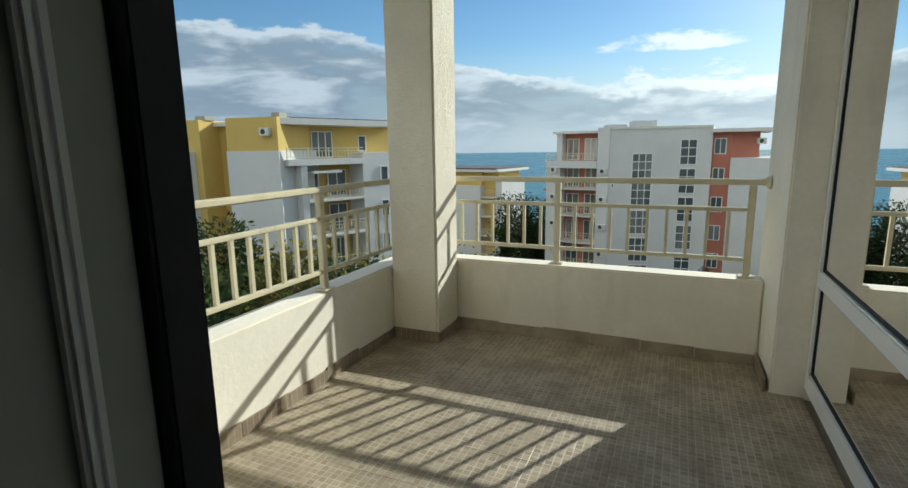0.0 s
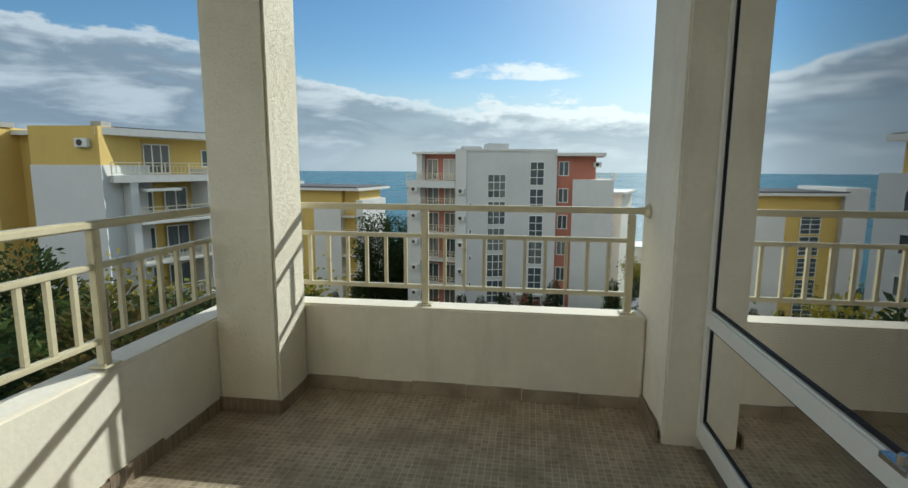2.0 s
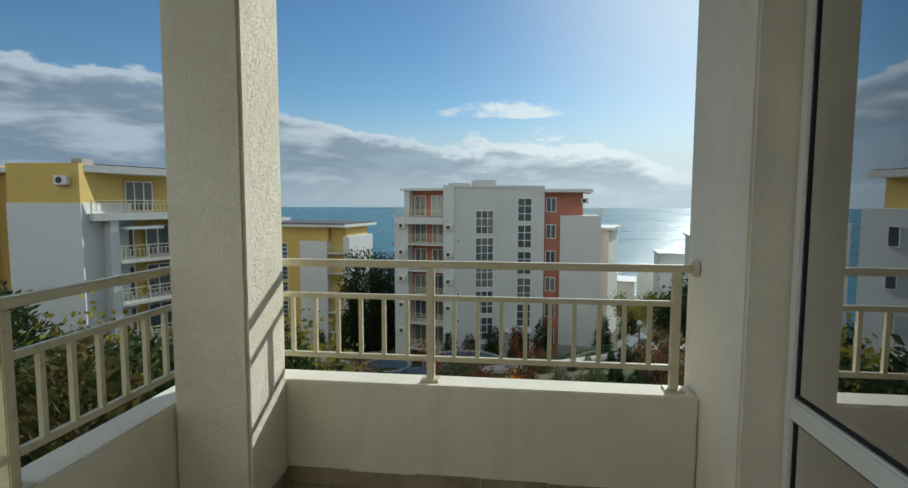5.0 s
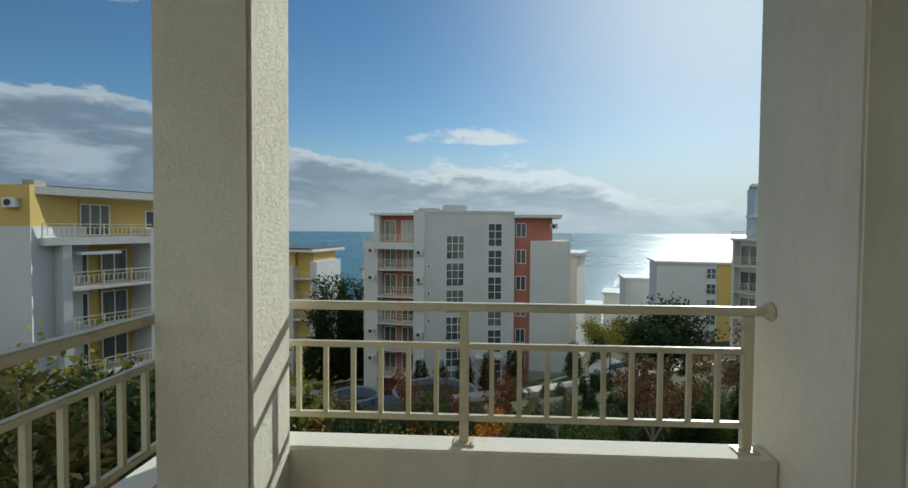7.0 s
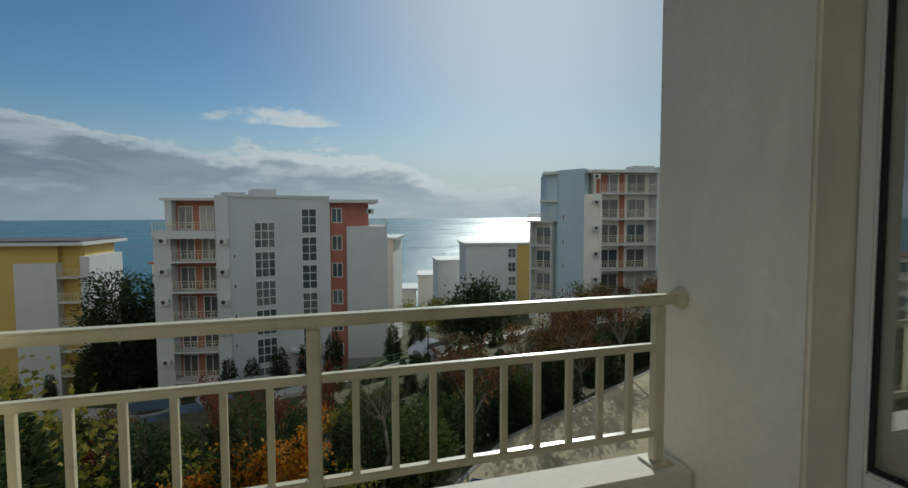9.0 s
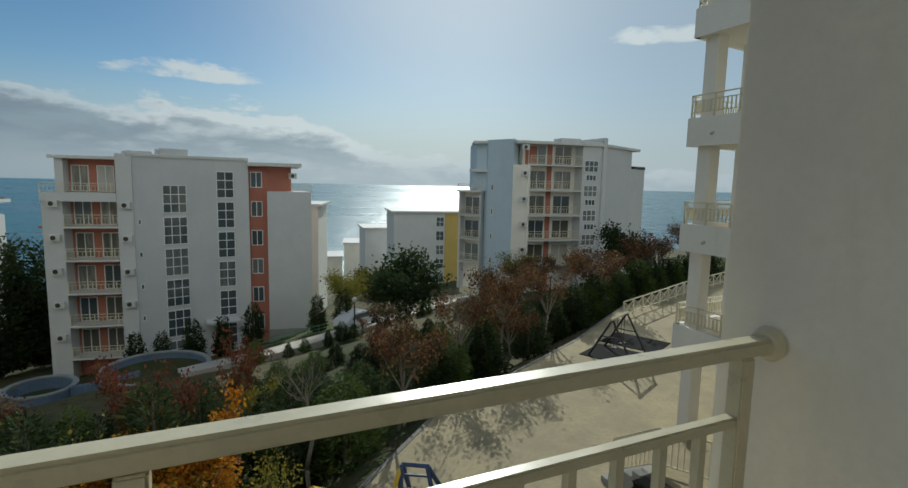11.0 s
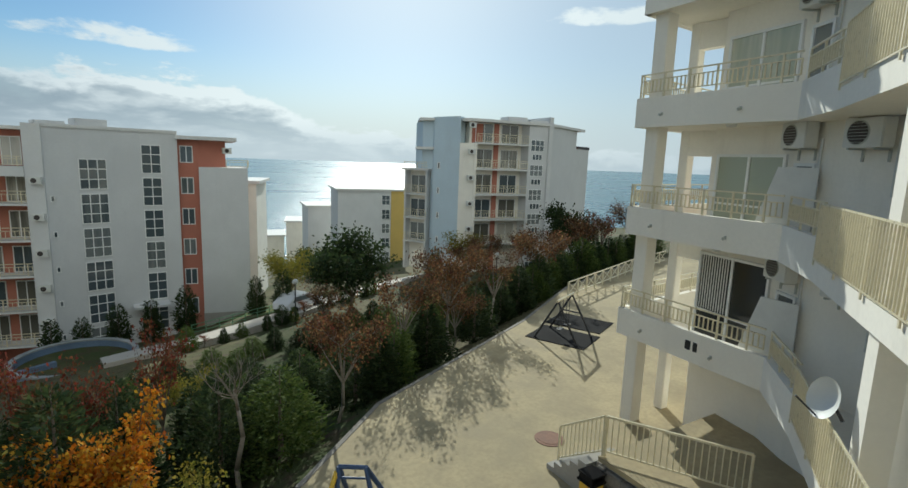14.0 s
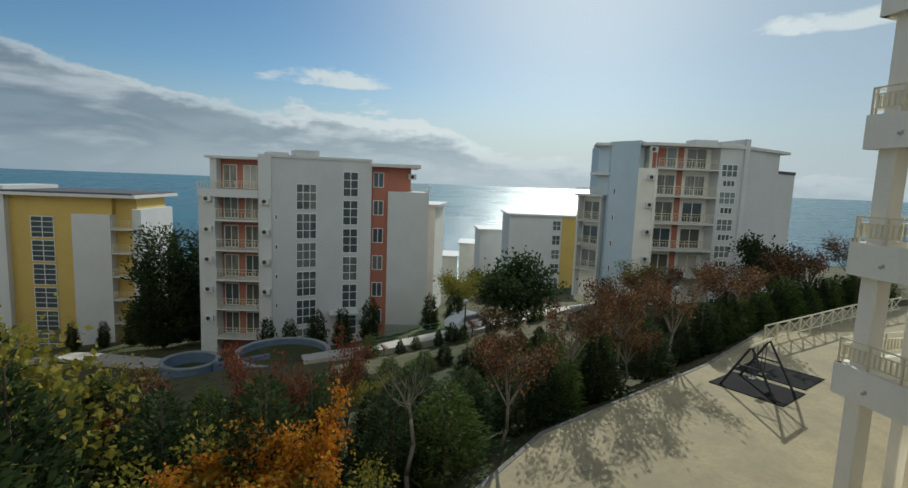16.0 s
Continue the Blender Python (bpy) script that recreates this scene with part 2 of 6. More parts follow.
YELLOW_WALL = surface("render_yellow", (0.60, 0.43, 0.13), 0.88, 0.06, 0.4, 6.0, 0.1, 0.02, dirt=(0.4, 0.3, 0.12), dirt_amount=0.2)
ROOF = surface("roof_felt", (0.10, 0.10, 0.11), 0.9, 0.2, 0.6, 10.0)
FASCIA = surface("roof_fascia", (0.66, 0.65, 0.62), 0.7, 0.06)
CONCRETE = surface("concrete", (0.38, 0.36, 0.32), 0.9, 0.12, 0.7, 14.0, 0.3, 0.01)
PANE = dark_pane("far_pane", (0.075, 0.095, 0.105), (0.19, 0.205, 0.20))
PANE_ROOM = dark_pane("dark_room_pane", (0.03, 0.032, 0.03), (0.05, 0.052, 0.05))
PANE_WING = dark_pane("greenish_curtained_pane", (0.36, 0.39, 0.30), (0.66, 0.65, 0.54))
PANE_CURTAIN = dark_pane("curtained_pane", (0.13, 0.125, 0.105), (0.52, 0.49, 0.42))
COURT = surface("court_screed", (0.42, 0.345, 0.205), 0.92, 0.22, 0.6, 7.0, 0.3, 0.012, dirt=(0.33, 0.28, 0.17), dirt_amount=0.55)
PATH_PAVE = surface("pale_paving", (0.52, 0.47, 0.40), 0.9, 0.12, 0.5, 9.0, 0.3, 0.01)
LAWN = surface("lawn_grass", (0.12, 0.15, 0.045), 0.95, 0.3, 0.5, 12.0, 0.5, 0.03, spec=0.1)
STONE = surface("rubble_stone", (0.26, 0.235, 0.2), 0.9, 0.3, 2.5, 25.0, 0.5, 0.015)
MAT = surface("rubber_mat", (0.018, 0.017, 0.017), 0.95, 0.25, 2.0, 30.0, spec=0.1)
BLACK_METAL = surface("black_enamel", (0.025, 0.026, 0.03), 0.45, 0.2)
BLUE_METAL = surface("blue_enamel", (0.035, 0.07, 0.16), 0.4, 0.15)
YELLOW_PLASTIC = surface("yellow_plastic", (0.66, 0.42, 0.04), 0.45, 0.08)
RED_PLASTIC = surface("red_plastic", (0.45, 0.12, 0.09), 0.6, 0.12)
POOL_BLUE = surface("pool_paint", (0.15, 0.21, 0.30), 0.7, 0.2, 0.8, 9.0)
POOL_RIM = surface("pool_rim", (0.32, 0.33, 0.32), 0.8, 0.2, 0.8, 9.0)
CAR_WHITE = surface("car_lacquer", (0.72, 0.72, 0.72), 0.2, 0.03)
TYRE = surface("tyre_rubber", (0.02, 0.02, 0.02), 0.85, 0.1)
BARK = surface("bark", (0.16, 0.125, 0.095), 0.95, 0.3, 6.0, 40.0, 0.7, 0.01)
BARK_PALE = surface("bark_pale", (0.24, 0.21, 0.17), 0.95, 0.25, 6.0, 40.0, 0.6, 0.01)
GREEN_METAL = surface("green_enamel", (0.12, 0.26, 0.14), 0.5, 0.1)
RUST = surface("rusty_paint", (0.27, 0.15, 0.10), 0.85, 0.25, 5.0, 40.0)
# flat dark colour holds the shade inside the fan openings
FAN = surface("fan_shadow", (0.06, 0.05, 0.045), 0.6, 0.2)
AC_BODY = surface("unit_casing", (0.66, 0.66, 0.62), 0.5, 0.06)
TILE_ROOF = surface("clay_roof", (0.36, 0.14, 0.08), 0.9, 0.2, 1.0, 9.0)

LEAF_DARK = leaves("conifer_needles", ((0.020, 0.036, 0.016), (0.042, 0.066, 0.024), (0.075, 0.10, 0.034), (0.030, 0.052, 0.026), (0.055, 0.06, 0.024)))
LEAF_GREEN = leaves("green_leaves", ((0.05, 0.085, 0.02), (0.08, 0.12, 0.028), (0.13, 0.16, 0.04), (0.06, 0.10, 0.03)))
LEAF_OLIVE = leaves("olive_leaves", ((0.045, 0.06, 0.02), (0.09, 0.09, 0.03), (0.13, 0.09, 0.03), (0.06, 0.07, 0.025)))
LEAF_ORANGE = leaves("orange_leaves", ((0.46, 0.13, 0.012), (0.60, 0.22, 0.015), (0.50, 0.30, 0.03), (0.26, 0.07, 0.02)))
LEAF_RED = leaves("red_leaves", ((0.15, 0.035, 0.025), (0.24, 0.055, 0.035), (0.09, 0.06, 0.025), (0.21, 0.10, 0.045)))
LEAF_RUST = leaves("rust_leaves", ((0.11, 0.06, 0.03), (0.17, 0.075, 0.035), (0.32, 0.20, 0.09), (0.05, 0.055, 0.025), (0.12, 0.04, 0.03), (0.06, 0.05, 0.028), (0.26, 0.11, 0.05)))
LEAF_YELLOW = leaves("yellow_leaves", ((0.26, 0.22, 0.03), (0.16, 0.17, 0.03), (0.34, 0.27, 0.05), (0.10, 0.12, 0.03)))


def ground_material():
    def build(n):
        p = position(n)
        a, b = n.noise(p, 0.09, 5.0, 0.6), n.noise(p, 1.6, 5.0, 0.65)
        c = n.mix(n.step(a, 0.42, 0.6), (0.055, 0.07, 0.025, 1), (0.13, 0.115, 0.055, 1))
        c = n.mix(n.step(b, 0.45, 0.7), c, (0.075, 0.055, 0.035, 1))
        rel = n.add("ShaderNodeBump", {"Strength": 0.6, "Distance": 0.05, "Height": n.noise(p, 9.0, 5.0, 0.7)})
        return n.add("ShaderNodeBsdfPrincipled", {"Base Color": c, "Roughness": 0.95, "Normal": rel.outputs[0], "Specular IOR Level": 0.15}).outputs[0]
    return material("grass_and_soil", build)


def sea_material():
    def build(n):
        p = position(n)
        swell = n.noise(n.add("ShaderNodeMapping", {0: p, 3: (0.03, 0.05, 0.03)}).outputs[0], 1.0, 8.0, 0.7)
        calm = n.noise(n.add("ShaderNodeMapping", {0: p, 3: (0.0016, 0.006, 0.003)}).outputs[0], 1.0, 5.0, 0.6)
        c = n.mix(n.step(calm, 0.35, 0.68), (0.03, 0.115, 0.155, 1), (0.055, 0.175, 0.205, 1))
        rel = n.add("ShaderNodeBump", {"Strength": 0.8, "Distance": 3.0, "Height": swell})
        return n.add("ShaderNodeBsdfPrincipled", {"Base Color": c, "Roughness": n.step(calm, 0.3, 0.7, 0.24, 0.34), "IOR": 1.33, "Normal": rel.outputs[0]}).outputs[0]
    return material("sea_water", build)


GRASS, SEA = ground_material(), sea_material()


# ---- mesh helpers ----
class Geo:
    """Collects boxes, prisms and tubes; then becomes one mesh."""

    def __init__(self):
        self.v, self.f = [], []

    def solid(self, pts, faces):
        o = len(self.v)
        self.v += [tuple(p) for p in pts]
        self.f += [tuple(o + i for i in face) for face in faces]
        return self

    def box(self, x0, x1, y0, y1, z0, z1):
        return self.hexa([(x0, y0), (x1, y0), (x1, y1), (x0, y1)], z0, z1)

    def hexa(self, base, z0, z1):
        p = [(*q, z0) for q in base] + [(*q, z1) for q in base]
        return self.solid(p, [(3, 2, 1, 0), (4, 5, 6, 7), (0, 1, 5, 4), (1, 2, 6, 5), (2, 3, 7, 6), (3, 0, 4, 7)])

    def prism(self, poly, z0, z1):
        k = len(poly)
        p = [(*q, z0) for q in poly] + [(*q, z1) for q in poly]
        return self.solid(p, [tuple(range(k))[::-1], tuple(range(k, 2 * k))] + [(i, (i + 1) % k, k + (i + 1) % k, k + i) for i in range(k)])

    def on(self, side, s0, s1, d0, d1, z0, z1):
        """A box on a facade: s along it, d out of it."""
        a = [side(s0, d0), side(s1, d0), side(s1, d1), side(s0, d1)]
        return self.hexa(a, z0, z1)

    def tube(self, a, b, r0, r1=None, k=6):
        r1 = r0 if r1 is None else r1
        a, b = Vector(a), Vector(b)
        q = (b - a).to_track_quat("Z", "Y")
        ring = [q @ Vector((math.cos(6.28319 * i / k), math.sin(6.28319 * i / k), 0)) for i in range(k)]
        p = [a + r * r0 for r in ring] + [b + r * r1 for r in ring]
        return self.solid(p, [tuple(range(k))[::-1], tuple(range(k, 2 * k))] + [(i, (i + 1) % k, k + (i + 1) % k, k + i) for i in range(k)])

    def bar(self, a, b, w, h=None):
        """A square bar from a to b."""
        h = h or w
        a, b = Vector(a), Vector(b)
        way = (b - a).normalized()
        up = Vector((0, 0, 1)) if abs(way.z) < 0.9 else Vector((0, 1, 0))
        sx = way.cross(up).normalized() * (w / 2)
        sz = sx.cross(way).normalized() * (h / 2)
        p = [e + i * sx + j * sz for e in (a, b) for i, j in ((-1, -1), (1, -1), (1, 1), (-1, 1))]
        return self.solid(p, [(3, 2, 1, 0), (4, 5, 6, 7), (0, 1, 5, 4), (1, 2, 6, 5), (2, 3, 7, 6), (3, 0, 4, 7)])

    def mesh(self, name, mat, bevel=0.0, smooth=False, segments=2):
        me = bpy.data.meshes.new(name)
        me.from_pydata(self.v, [], self.f)
        bm = bmesh.new()
        bm.from_mesh(me)
        bmesh.ops.recalc_face_normals(bm, faces=bm.faces)
        if bevel:
            bmesh.ops.bevel(bm, geom=bm.edges[:], offset=bevel, segments=segments, affect="EDGES", clamp_overlap=True)
        bm.to_mesh(me)
        bm.free()
        me.materials.append(mat)
        if smooth:
            me.polygons.foreach_set("use_smooth", [True] * len(me.polygons))
        return me


def lattice(side, ss, zs, d0, d1, hole):
    """One connected flat frame on a facade: the cells of the grid ss x zs that are no holes, d0 to d1 thick."""
    g = Geo()
    ids = {}
    def vert(i, j, d):
        key = (i, j, d)
        if key not in ids:
            ids[key] = len(g.v)
            g.v.append((*side(ss[i], d), zs[j]))
        return ids[key]
    ns, nz = len(ss) - 1, len(zs) - 1
    full = lambda i, j: 0 <= i < ns and 0 <= j < nz and not hole(i, j)
    for i in range(ns):
        for j in range(nz):
            if not full(i, j):
                continue
            q = [(i, j), (i + 1, j), (i + 1, j + 1), (i, j + 1)]
            g.f.append(tuple(vert(a, c, d1) for a, c in q))
            g.f.append(tuple(vert(a, c, d0) for a, c in q[::-1]))
            for (di, dj), (a, c) in (((0, -1), (q[0], q[1])), ((1, 0), (q[1], q[2])), ((0, 1), (q[2], q[3])), ((-1, 0), (q[3], q[0]))):
                if not full(i + di, j + dj):
                    g.f.append((vert(*a, d0), vert(*c, d0), vert(*c, d1), vert(*a, d1)))
    return g


def facade(p0, p1):
    """The frame of a facade from p0 to p1; d points to its right-hand side."""
    a, b = Vector(p0), Vector(p1)
    e = (b - a).normalized()
    nrm = Vector((e.y, -e.x))
    def side(s, d):
        q = a + e * s + nrm * d
        return (q.x, q.y)
    return side, (b - a).length


def empty_at(name, x, y, z, label, category, group=""):
    ob = new(name)
    ob.location = (x, y, z)
    ob.empty_display_size = 0.2
    return tagged(ob, label, category, group)


def under(ob, parent):
    ob.parent = parent
    chain, base = Matrix.Identity(4), parent
    while base is not None:
        chain = base.matrix_parent_inverse @ base.matrix_basis @ chain if base.parent else base.matrix_basis @ chain
        base = base.parent
    ob.matrix_parent_inverse = chain.inverted()
    return ob


def part(name, geo, mat, parent=None, label="", bevel=0.0, smooth=False):
    """One mesh under a thing, its numbers in the world's frame."""
    me = geo if isinstance(geo, bpy.types.Mesh) else geo.mesh(name, mat, bevel, smooth)
    ob = new(name, me)
    if parent is not None:
        under(ob, parent)
    return tagged(ob, label)


def thing(name, geo, mat, label, category, kind="", group="", bevel=0.0, smooth=False):
    return tagged(part(name, geo, mat, None, label, bevel, smooth), label, category, group, kind)


# ---- ground ----
EDGE = [(-30, -14), (-6, 7), (-1, 12.0), (2.5, 15.1), (5.8, 18.15), (15.35, 23.0), (22.5, 27.5), (32.5, 31.4), (60, 40), (140, 64)]
SLOPE = [(-1e9, -6.15), (0.0, -6.15), (0.8, -6.5), (4.0, -8.2), (12.0, -9.6), (18.0, -10.6), (27.0, -12.6), (37.0, -15.6), (53.0, -17.6), (66.0, -20.0), (100.0, -33.0), (135.0, -46.0), (165.0, -49.5), (220.0, -60.0), (1e9, -60.0)]
EA = np.array(EDGE[:-1], float)
EB = np.array(EDGE[1:], float)


def off_edge(x, y):
    """Metres beyond the court's outer edge, negative on the court."""
    p = np.array((x, y), float)
    d = EB - EA
    k = np.clip(((p - EA) * d).sum(1) / (d * d).sum(1), 0, 1)
    w = p - (EA + d * k[:, None])
    r = np.hypot(w[:, 0], w[:, 1])
    i = int(r.argmin())
    return float(r[i]) * (1 if d[i, 0] * w[i, 1] - d[i, 1] * w[i, 0] > 0 else -1)


SX, SZ = [a for a, b in SLOPE], [b for a, b in SLOPE]


def height(x, y):
    return float(np.interp(off_edge(x, y), SX, SZ))


def build_ground():
    xs = sorted(set([*np.arange(-60, 70.1, 1.5), *np.arange(-300, -60, 12.0), *np.arange(72, 420, 12.0)]))
    ys = sorted(set([*np.arange(-30, 80.1, 1.5), *np.arange(-120, -30, 10.0), *np.arange(82, 330, 8.0)]))
    g = Geo()
    for y in ys:
        for x in xs:
            s = off_edge(x, y)
            z = float(np.interp(s, SX, SZ))
            if s > 1.5:
                z += 0.35 * noise.noise((x * 0.15, y * 0.15, 0)) + 0.12 * noise.noise((x * 0.5, y * 0.5, 3))
            else:
                z -= 0.05
            g.v.append((x, y, z))
    k = len(xs)
    for j in range(len(ys) - 1):
        for i in range(k - 1):
            g.f.append((j * k + i, j * k + i + 1, (j + 1) * k + i + 1, (j + 1) * k + i))
    thing("ground", g, GRASS, "sloping ground of dry grass and dark soil", "ground", "structure", smooth=True)
    sea = Geo()
    sea.solid([(-4900, 60, -48), (4900, 60, -48), (4900, 4950, -48), (-4900, 4950, -48)], [(0, 1, 2, 3)])
    thing("water", sea, SEA, "calm blue-green sea glittering in low sun", "sea", "structure")
    # the paved court inside its edge
    inner = [(x, y) for x, y in EDGE[1:8]]
    court = Geo()
    court.prism([(40, 4), (40, 32.3)] + inner[::-1] + [(-6, 4)], -6.35, -6.13)
    thing("court_paving", court, COURT, "yellowish beige screed court with stains", "paving", "structure")
    kerb = Geo()
    for a, b in zip(inner, inner[1:]):
        side, l = facade(b, a)
        kerb.on(side, -0.02, l + 0.02, -0.02, 0.12, -6.4, -6.115)
    thing("kerb", kerb, STONE, "flush brown-grey kerb along the court's planted edge", "kerb", "structure")


build_ground()


# ---- the balcony ----
TOP, RAILX, RAILY, DECK = 0.48, -1.955, 4.14, -0.06
LEFT, FRONT, RIGHT, BACK = -1.91, 4.05, 0.645, 0.875
COL = (-1.91, -1.55, 3.68, 4.032)
PIER = (0.464, 1.1, 3.665, 4.27)


def build_balcony():
    floor = thing("floor", Geo().box(-2.08, 0.72, -0.2, 4.22, -0.3, DECK - 0.012), GROUT, "balcony slab laid with brown-grey mosaic tiles", "floor", "structure")
    ceiling = Geo().box(-2.2, 1.1, -0.2, 4.26, 2.75, 2.95)
    thing("ceiling", ceiling, CEILING, "white painted underside of the balcony above", "ceiling", "structure")
    thing("parapet_front", Geo().box(-1.908, 0.47, FRONT, 4.22, -0.3, TOP), PLASTER, "low white plastered parapet wall under the railing", "parapet", "structure", bevel=0.012)
    thing("parapet_side", Geo().box(-2.08, LEFT, BACK - 0.1, 4.22, -0.3, TOP - 0.005), PLASTER, "low white plastered side parapet with chipped paint", "parapet", "structure", bevel=0.012)
    thing("column", Geo().box(COL[0], COL[1], COL[2], COL[3] + 0.02, -0.3, 2.75), STUCCO, "rough white stucco corner column", "column", "structure", bevel=0.014)
    thing("wall_pier", Geo().prism([(0.486, PIER[2]), (0.80, PIER[2]), (0.80, PIER[3]), (PIER[0], PIER[3])], -0.3, 2.75), PLASTER, "white plastered pier beside the balcony window", "wall", "structure", bevel=0.01)
    # back wall with the doorway, and the closed room behind
    back = Geo()
    back.box(-2.2, -0.50, 0.60, BACK, -0.3, 2.75).box(0.52, 0.72, 0.60, BACK, -0.3, 2.75).box(-0.50, 0.52, 0.60, BACK, 2.15, 2.75)
    thing("wall_back", back, PLASTER, "white plastered wall with the balcony doorway", "wall", "structure")
    room = Geo()
    room.box(-2.2, -2.1, -4.0, 0.58, -0.1, 2.75).box(-2.2, 4.5, -4.1, -4.0, -0.1, 2.75).box(4.4, 4.5, -4.0, 3.6, -0.1, 2.75).box(0.8, 1.3, 3.6, 3.7, -0.1, 2.75).box(3.5, 4.5, 3.6, 3.7, -0.1, 2.75).box(1.3, 3.5, 3.6, 3.7, -0.1, 0.85).box(1.3, 3.5, 3.6, 3.7, 2.45, 2.75).box(-2.2, -0.6, 0.50, 0.59, -0.1, 2.75)
    thing("wall_room", room, ROOM, "plain walls of the dim room indoors", "wall", "structure")
    thing("floor_room", Geo().box(0.73, 4.5, 0.0, 3.6, -0.2, -0.01).box(-2.2, 4.5, -4.0, -0.2, -0.2, -0.011).box(0.73, 4.5, -0.2, 0.0, -0.2, -0.01), ROOM_FLOOR, "brown floor of the room indoors", "floor", "structure")
    thing("ceiling_room", Geo().box(1.11, 4.5, -0.2, 3.7, 2.75, 2.9).box(-2.2, 4.5, -4.1, -0.2, 2.75, 2.9), CEILING, "white ceiling of the room indoors", "ceiling", "structure")
    # the room's own window to the sea
    w = tagged(new("window_3"), "white plastic window of the room indoors", "window", "", "structure")
    w.location = (2.4, 3.65, 0.85)
    part("window_frame", Geo().box(1.3, 1.37, 3.62, 3.68, 0.85, 2.45).box(3.43, 3.5, 3.62, 3.68, 0.85, 2.45).box(2.365, 2.435, 3.622, 3.678, 0.92, 2.38).box(1.37, 3.43, 3.62, 3.68, 0.85, 0.92).box(1.37, 3.43, 3.62, 3.68, 2.38, 2.45), PVC, w, bevel=0.006)
    part("window_sill", Geo().box(1.22, 3.55, 3.56, 3.6, 0.86, 0.885), PVC, w, bevel=0.006)
    for a in (1.37, 2.435):
        part("pane", Geo().box(a, a + 0.995, 3.645, 3.655, 0.92, 2.38), GLASS, w).visible_shadow = False
    # door frame: white plastic whose indoor shade is put into a grey colour
    door = tagged(new("door_1"), "open balcony doorway with frame greyed for shade", "door", "", "structure")
    door.location = (0, 0.7, 0)
    part("jamb", Geo().box(-0.50, -0.44, 0.62, 0.795, -0.01, 2.15), PVC_DARK, door, "door jamb greyed for shade", bevel=0.006)
    part("stop_bead", Geo().box(-0.44, -0.425, 0.725, 0.735, -0.01, 2.15).box(-0.44, -0.432, 0.738, 0.75, -0.01, 2.15), PVC, door, "pale ridge of the jamb", bevel=0.004)
    part("gasket", Geo().box(-0.446, -0.425, 0.797, 0.824, -0.01, 2.15), GASKET, door, "black rubber gasket", bevel=0.003)
    part("outer_jamb", Geo().box(-0.50, -0.449, 0.795, 0.86, -0.01, 2.15), GASKET, door, "black outer edge of the jamb")
    part("jamb", Geo().box(0.46, 0.52, 0.62, 0.86, -0.01, 2.15), PVC_DARK, door)
    part("lintel", Geo().box(-0.44, 0.46, 0.62, 0.86, 2.09, 2.15), PVC_DARK, door)
    part("threshold", Geo().box(-0.44, 0.46, 0.62, 0.86, -0.011, 0.012), PVC_DARK, door)
    return floor


def build_glazing():
    """The glazed side: two tall units with a low panel and a large pane each."""
    for y0, y1 in ((2.2, 3.662), (0.90, 2.19)):
        w = tagged(new("window_1" if y0 > 1 else "window_2"), "tall white plastic window with a low glass panel", "window", "", "structure")
        w.location = (RIGHT, y0, 0)
        x0, x1 = RIGHT, RIGHT + 0.07
        frame_g = Geo().box(x0, x1, y0, y0 + 0.06, 0.0, 2.70).box(x0, x1, y1 - 0.05, y1, 0.0, 2.70)
        frame_g.box(x0 - 0.002, x1, y0 + 0.06, y1 - 0.05, 0.0, 0.10).box(x0 - 0.002, x1, y0 + 0.06, y1 - 0.05, 2.62, 2.70)
        fr = part("window_frame", frame_g, PVC, w, "white plastic frame", bevel=0.006)
        part("mid_rail", Geo().box(x0 - 0.006, x1, y0 + 0.06, y1 - 0.05, 0.575, 0.66), PVC, w, "white plastic cross rail", bevel=0.008)
        for z0, z1 in ((0.10, 0.575), (0.66, 2.62)):
            gk = Geo()
            a, b = y0 + 0.06, y1 - 0.05
            gk.box(x0 + 0.012, x0 + 0.03, a, a + 0.012, z0, z1).box(x0 + 0.012, x0 + 0.03, b - 0.012, b, z0, z1)
            gk.box(x0 + 0.012, x0 + 0.03, a + 0.012, b - 0.012, z0, z0 + 0.012).box(x0 + 0.012, x0 + 0.03, a + 0.012, b - 0.012, z1 - 0.012, z1)
            part("gasket", gk, GASKET, w, "black rubber gasket")
            pane = part("pane", Geo().box(x0 + 0.018, x0 + 0.026, a + 0.012, b - 0.012, z0 + 0.012, z1 - 0.012), GLASS, w, "clear reflecting glass pane")
            pane.visible_shadow = False
    thing("window_stay", Geo().box(0.612, 0.639, 2.27, 2.36, 0.655, 0.672).tube((0.626, 2.30, 0.66), (0.626, 2.30, 0.695), 0.014, 0.012, 10), CHROME,
          "small dull chrome catch on the window rail", "catch", bevel=0.002)


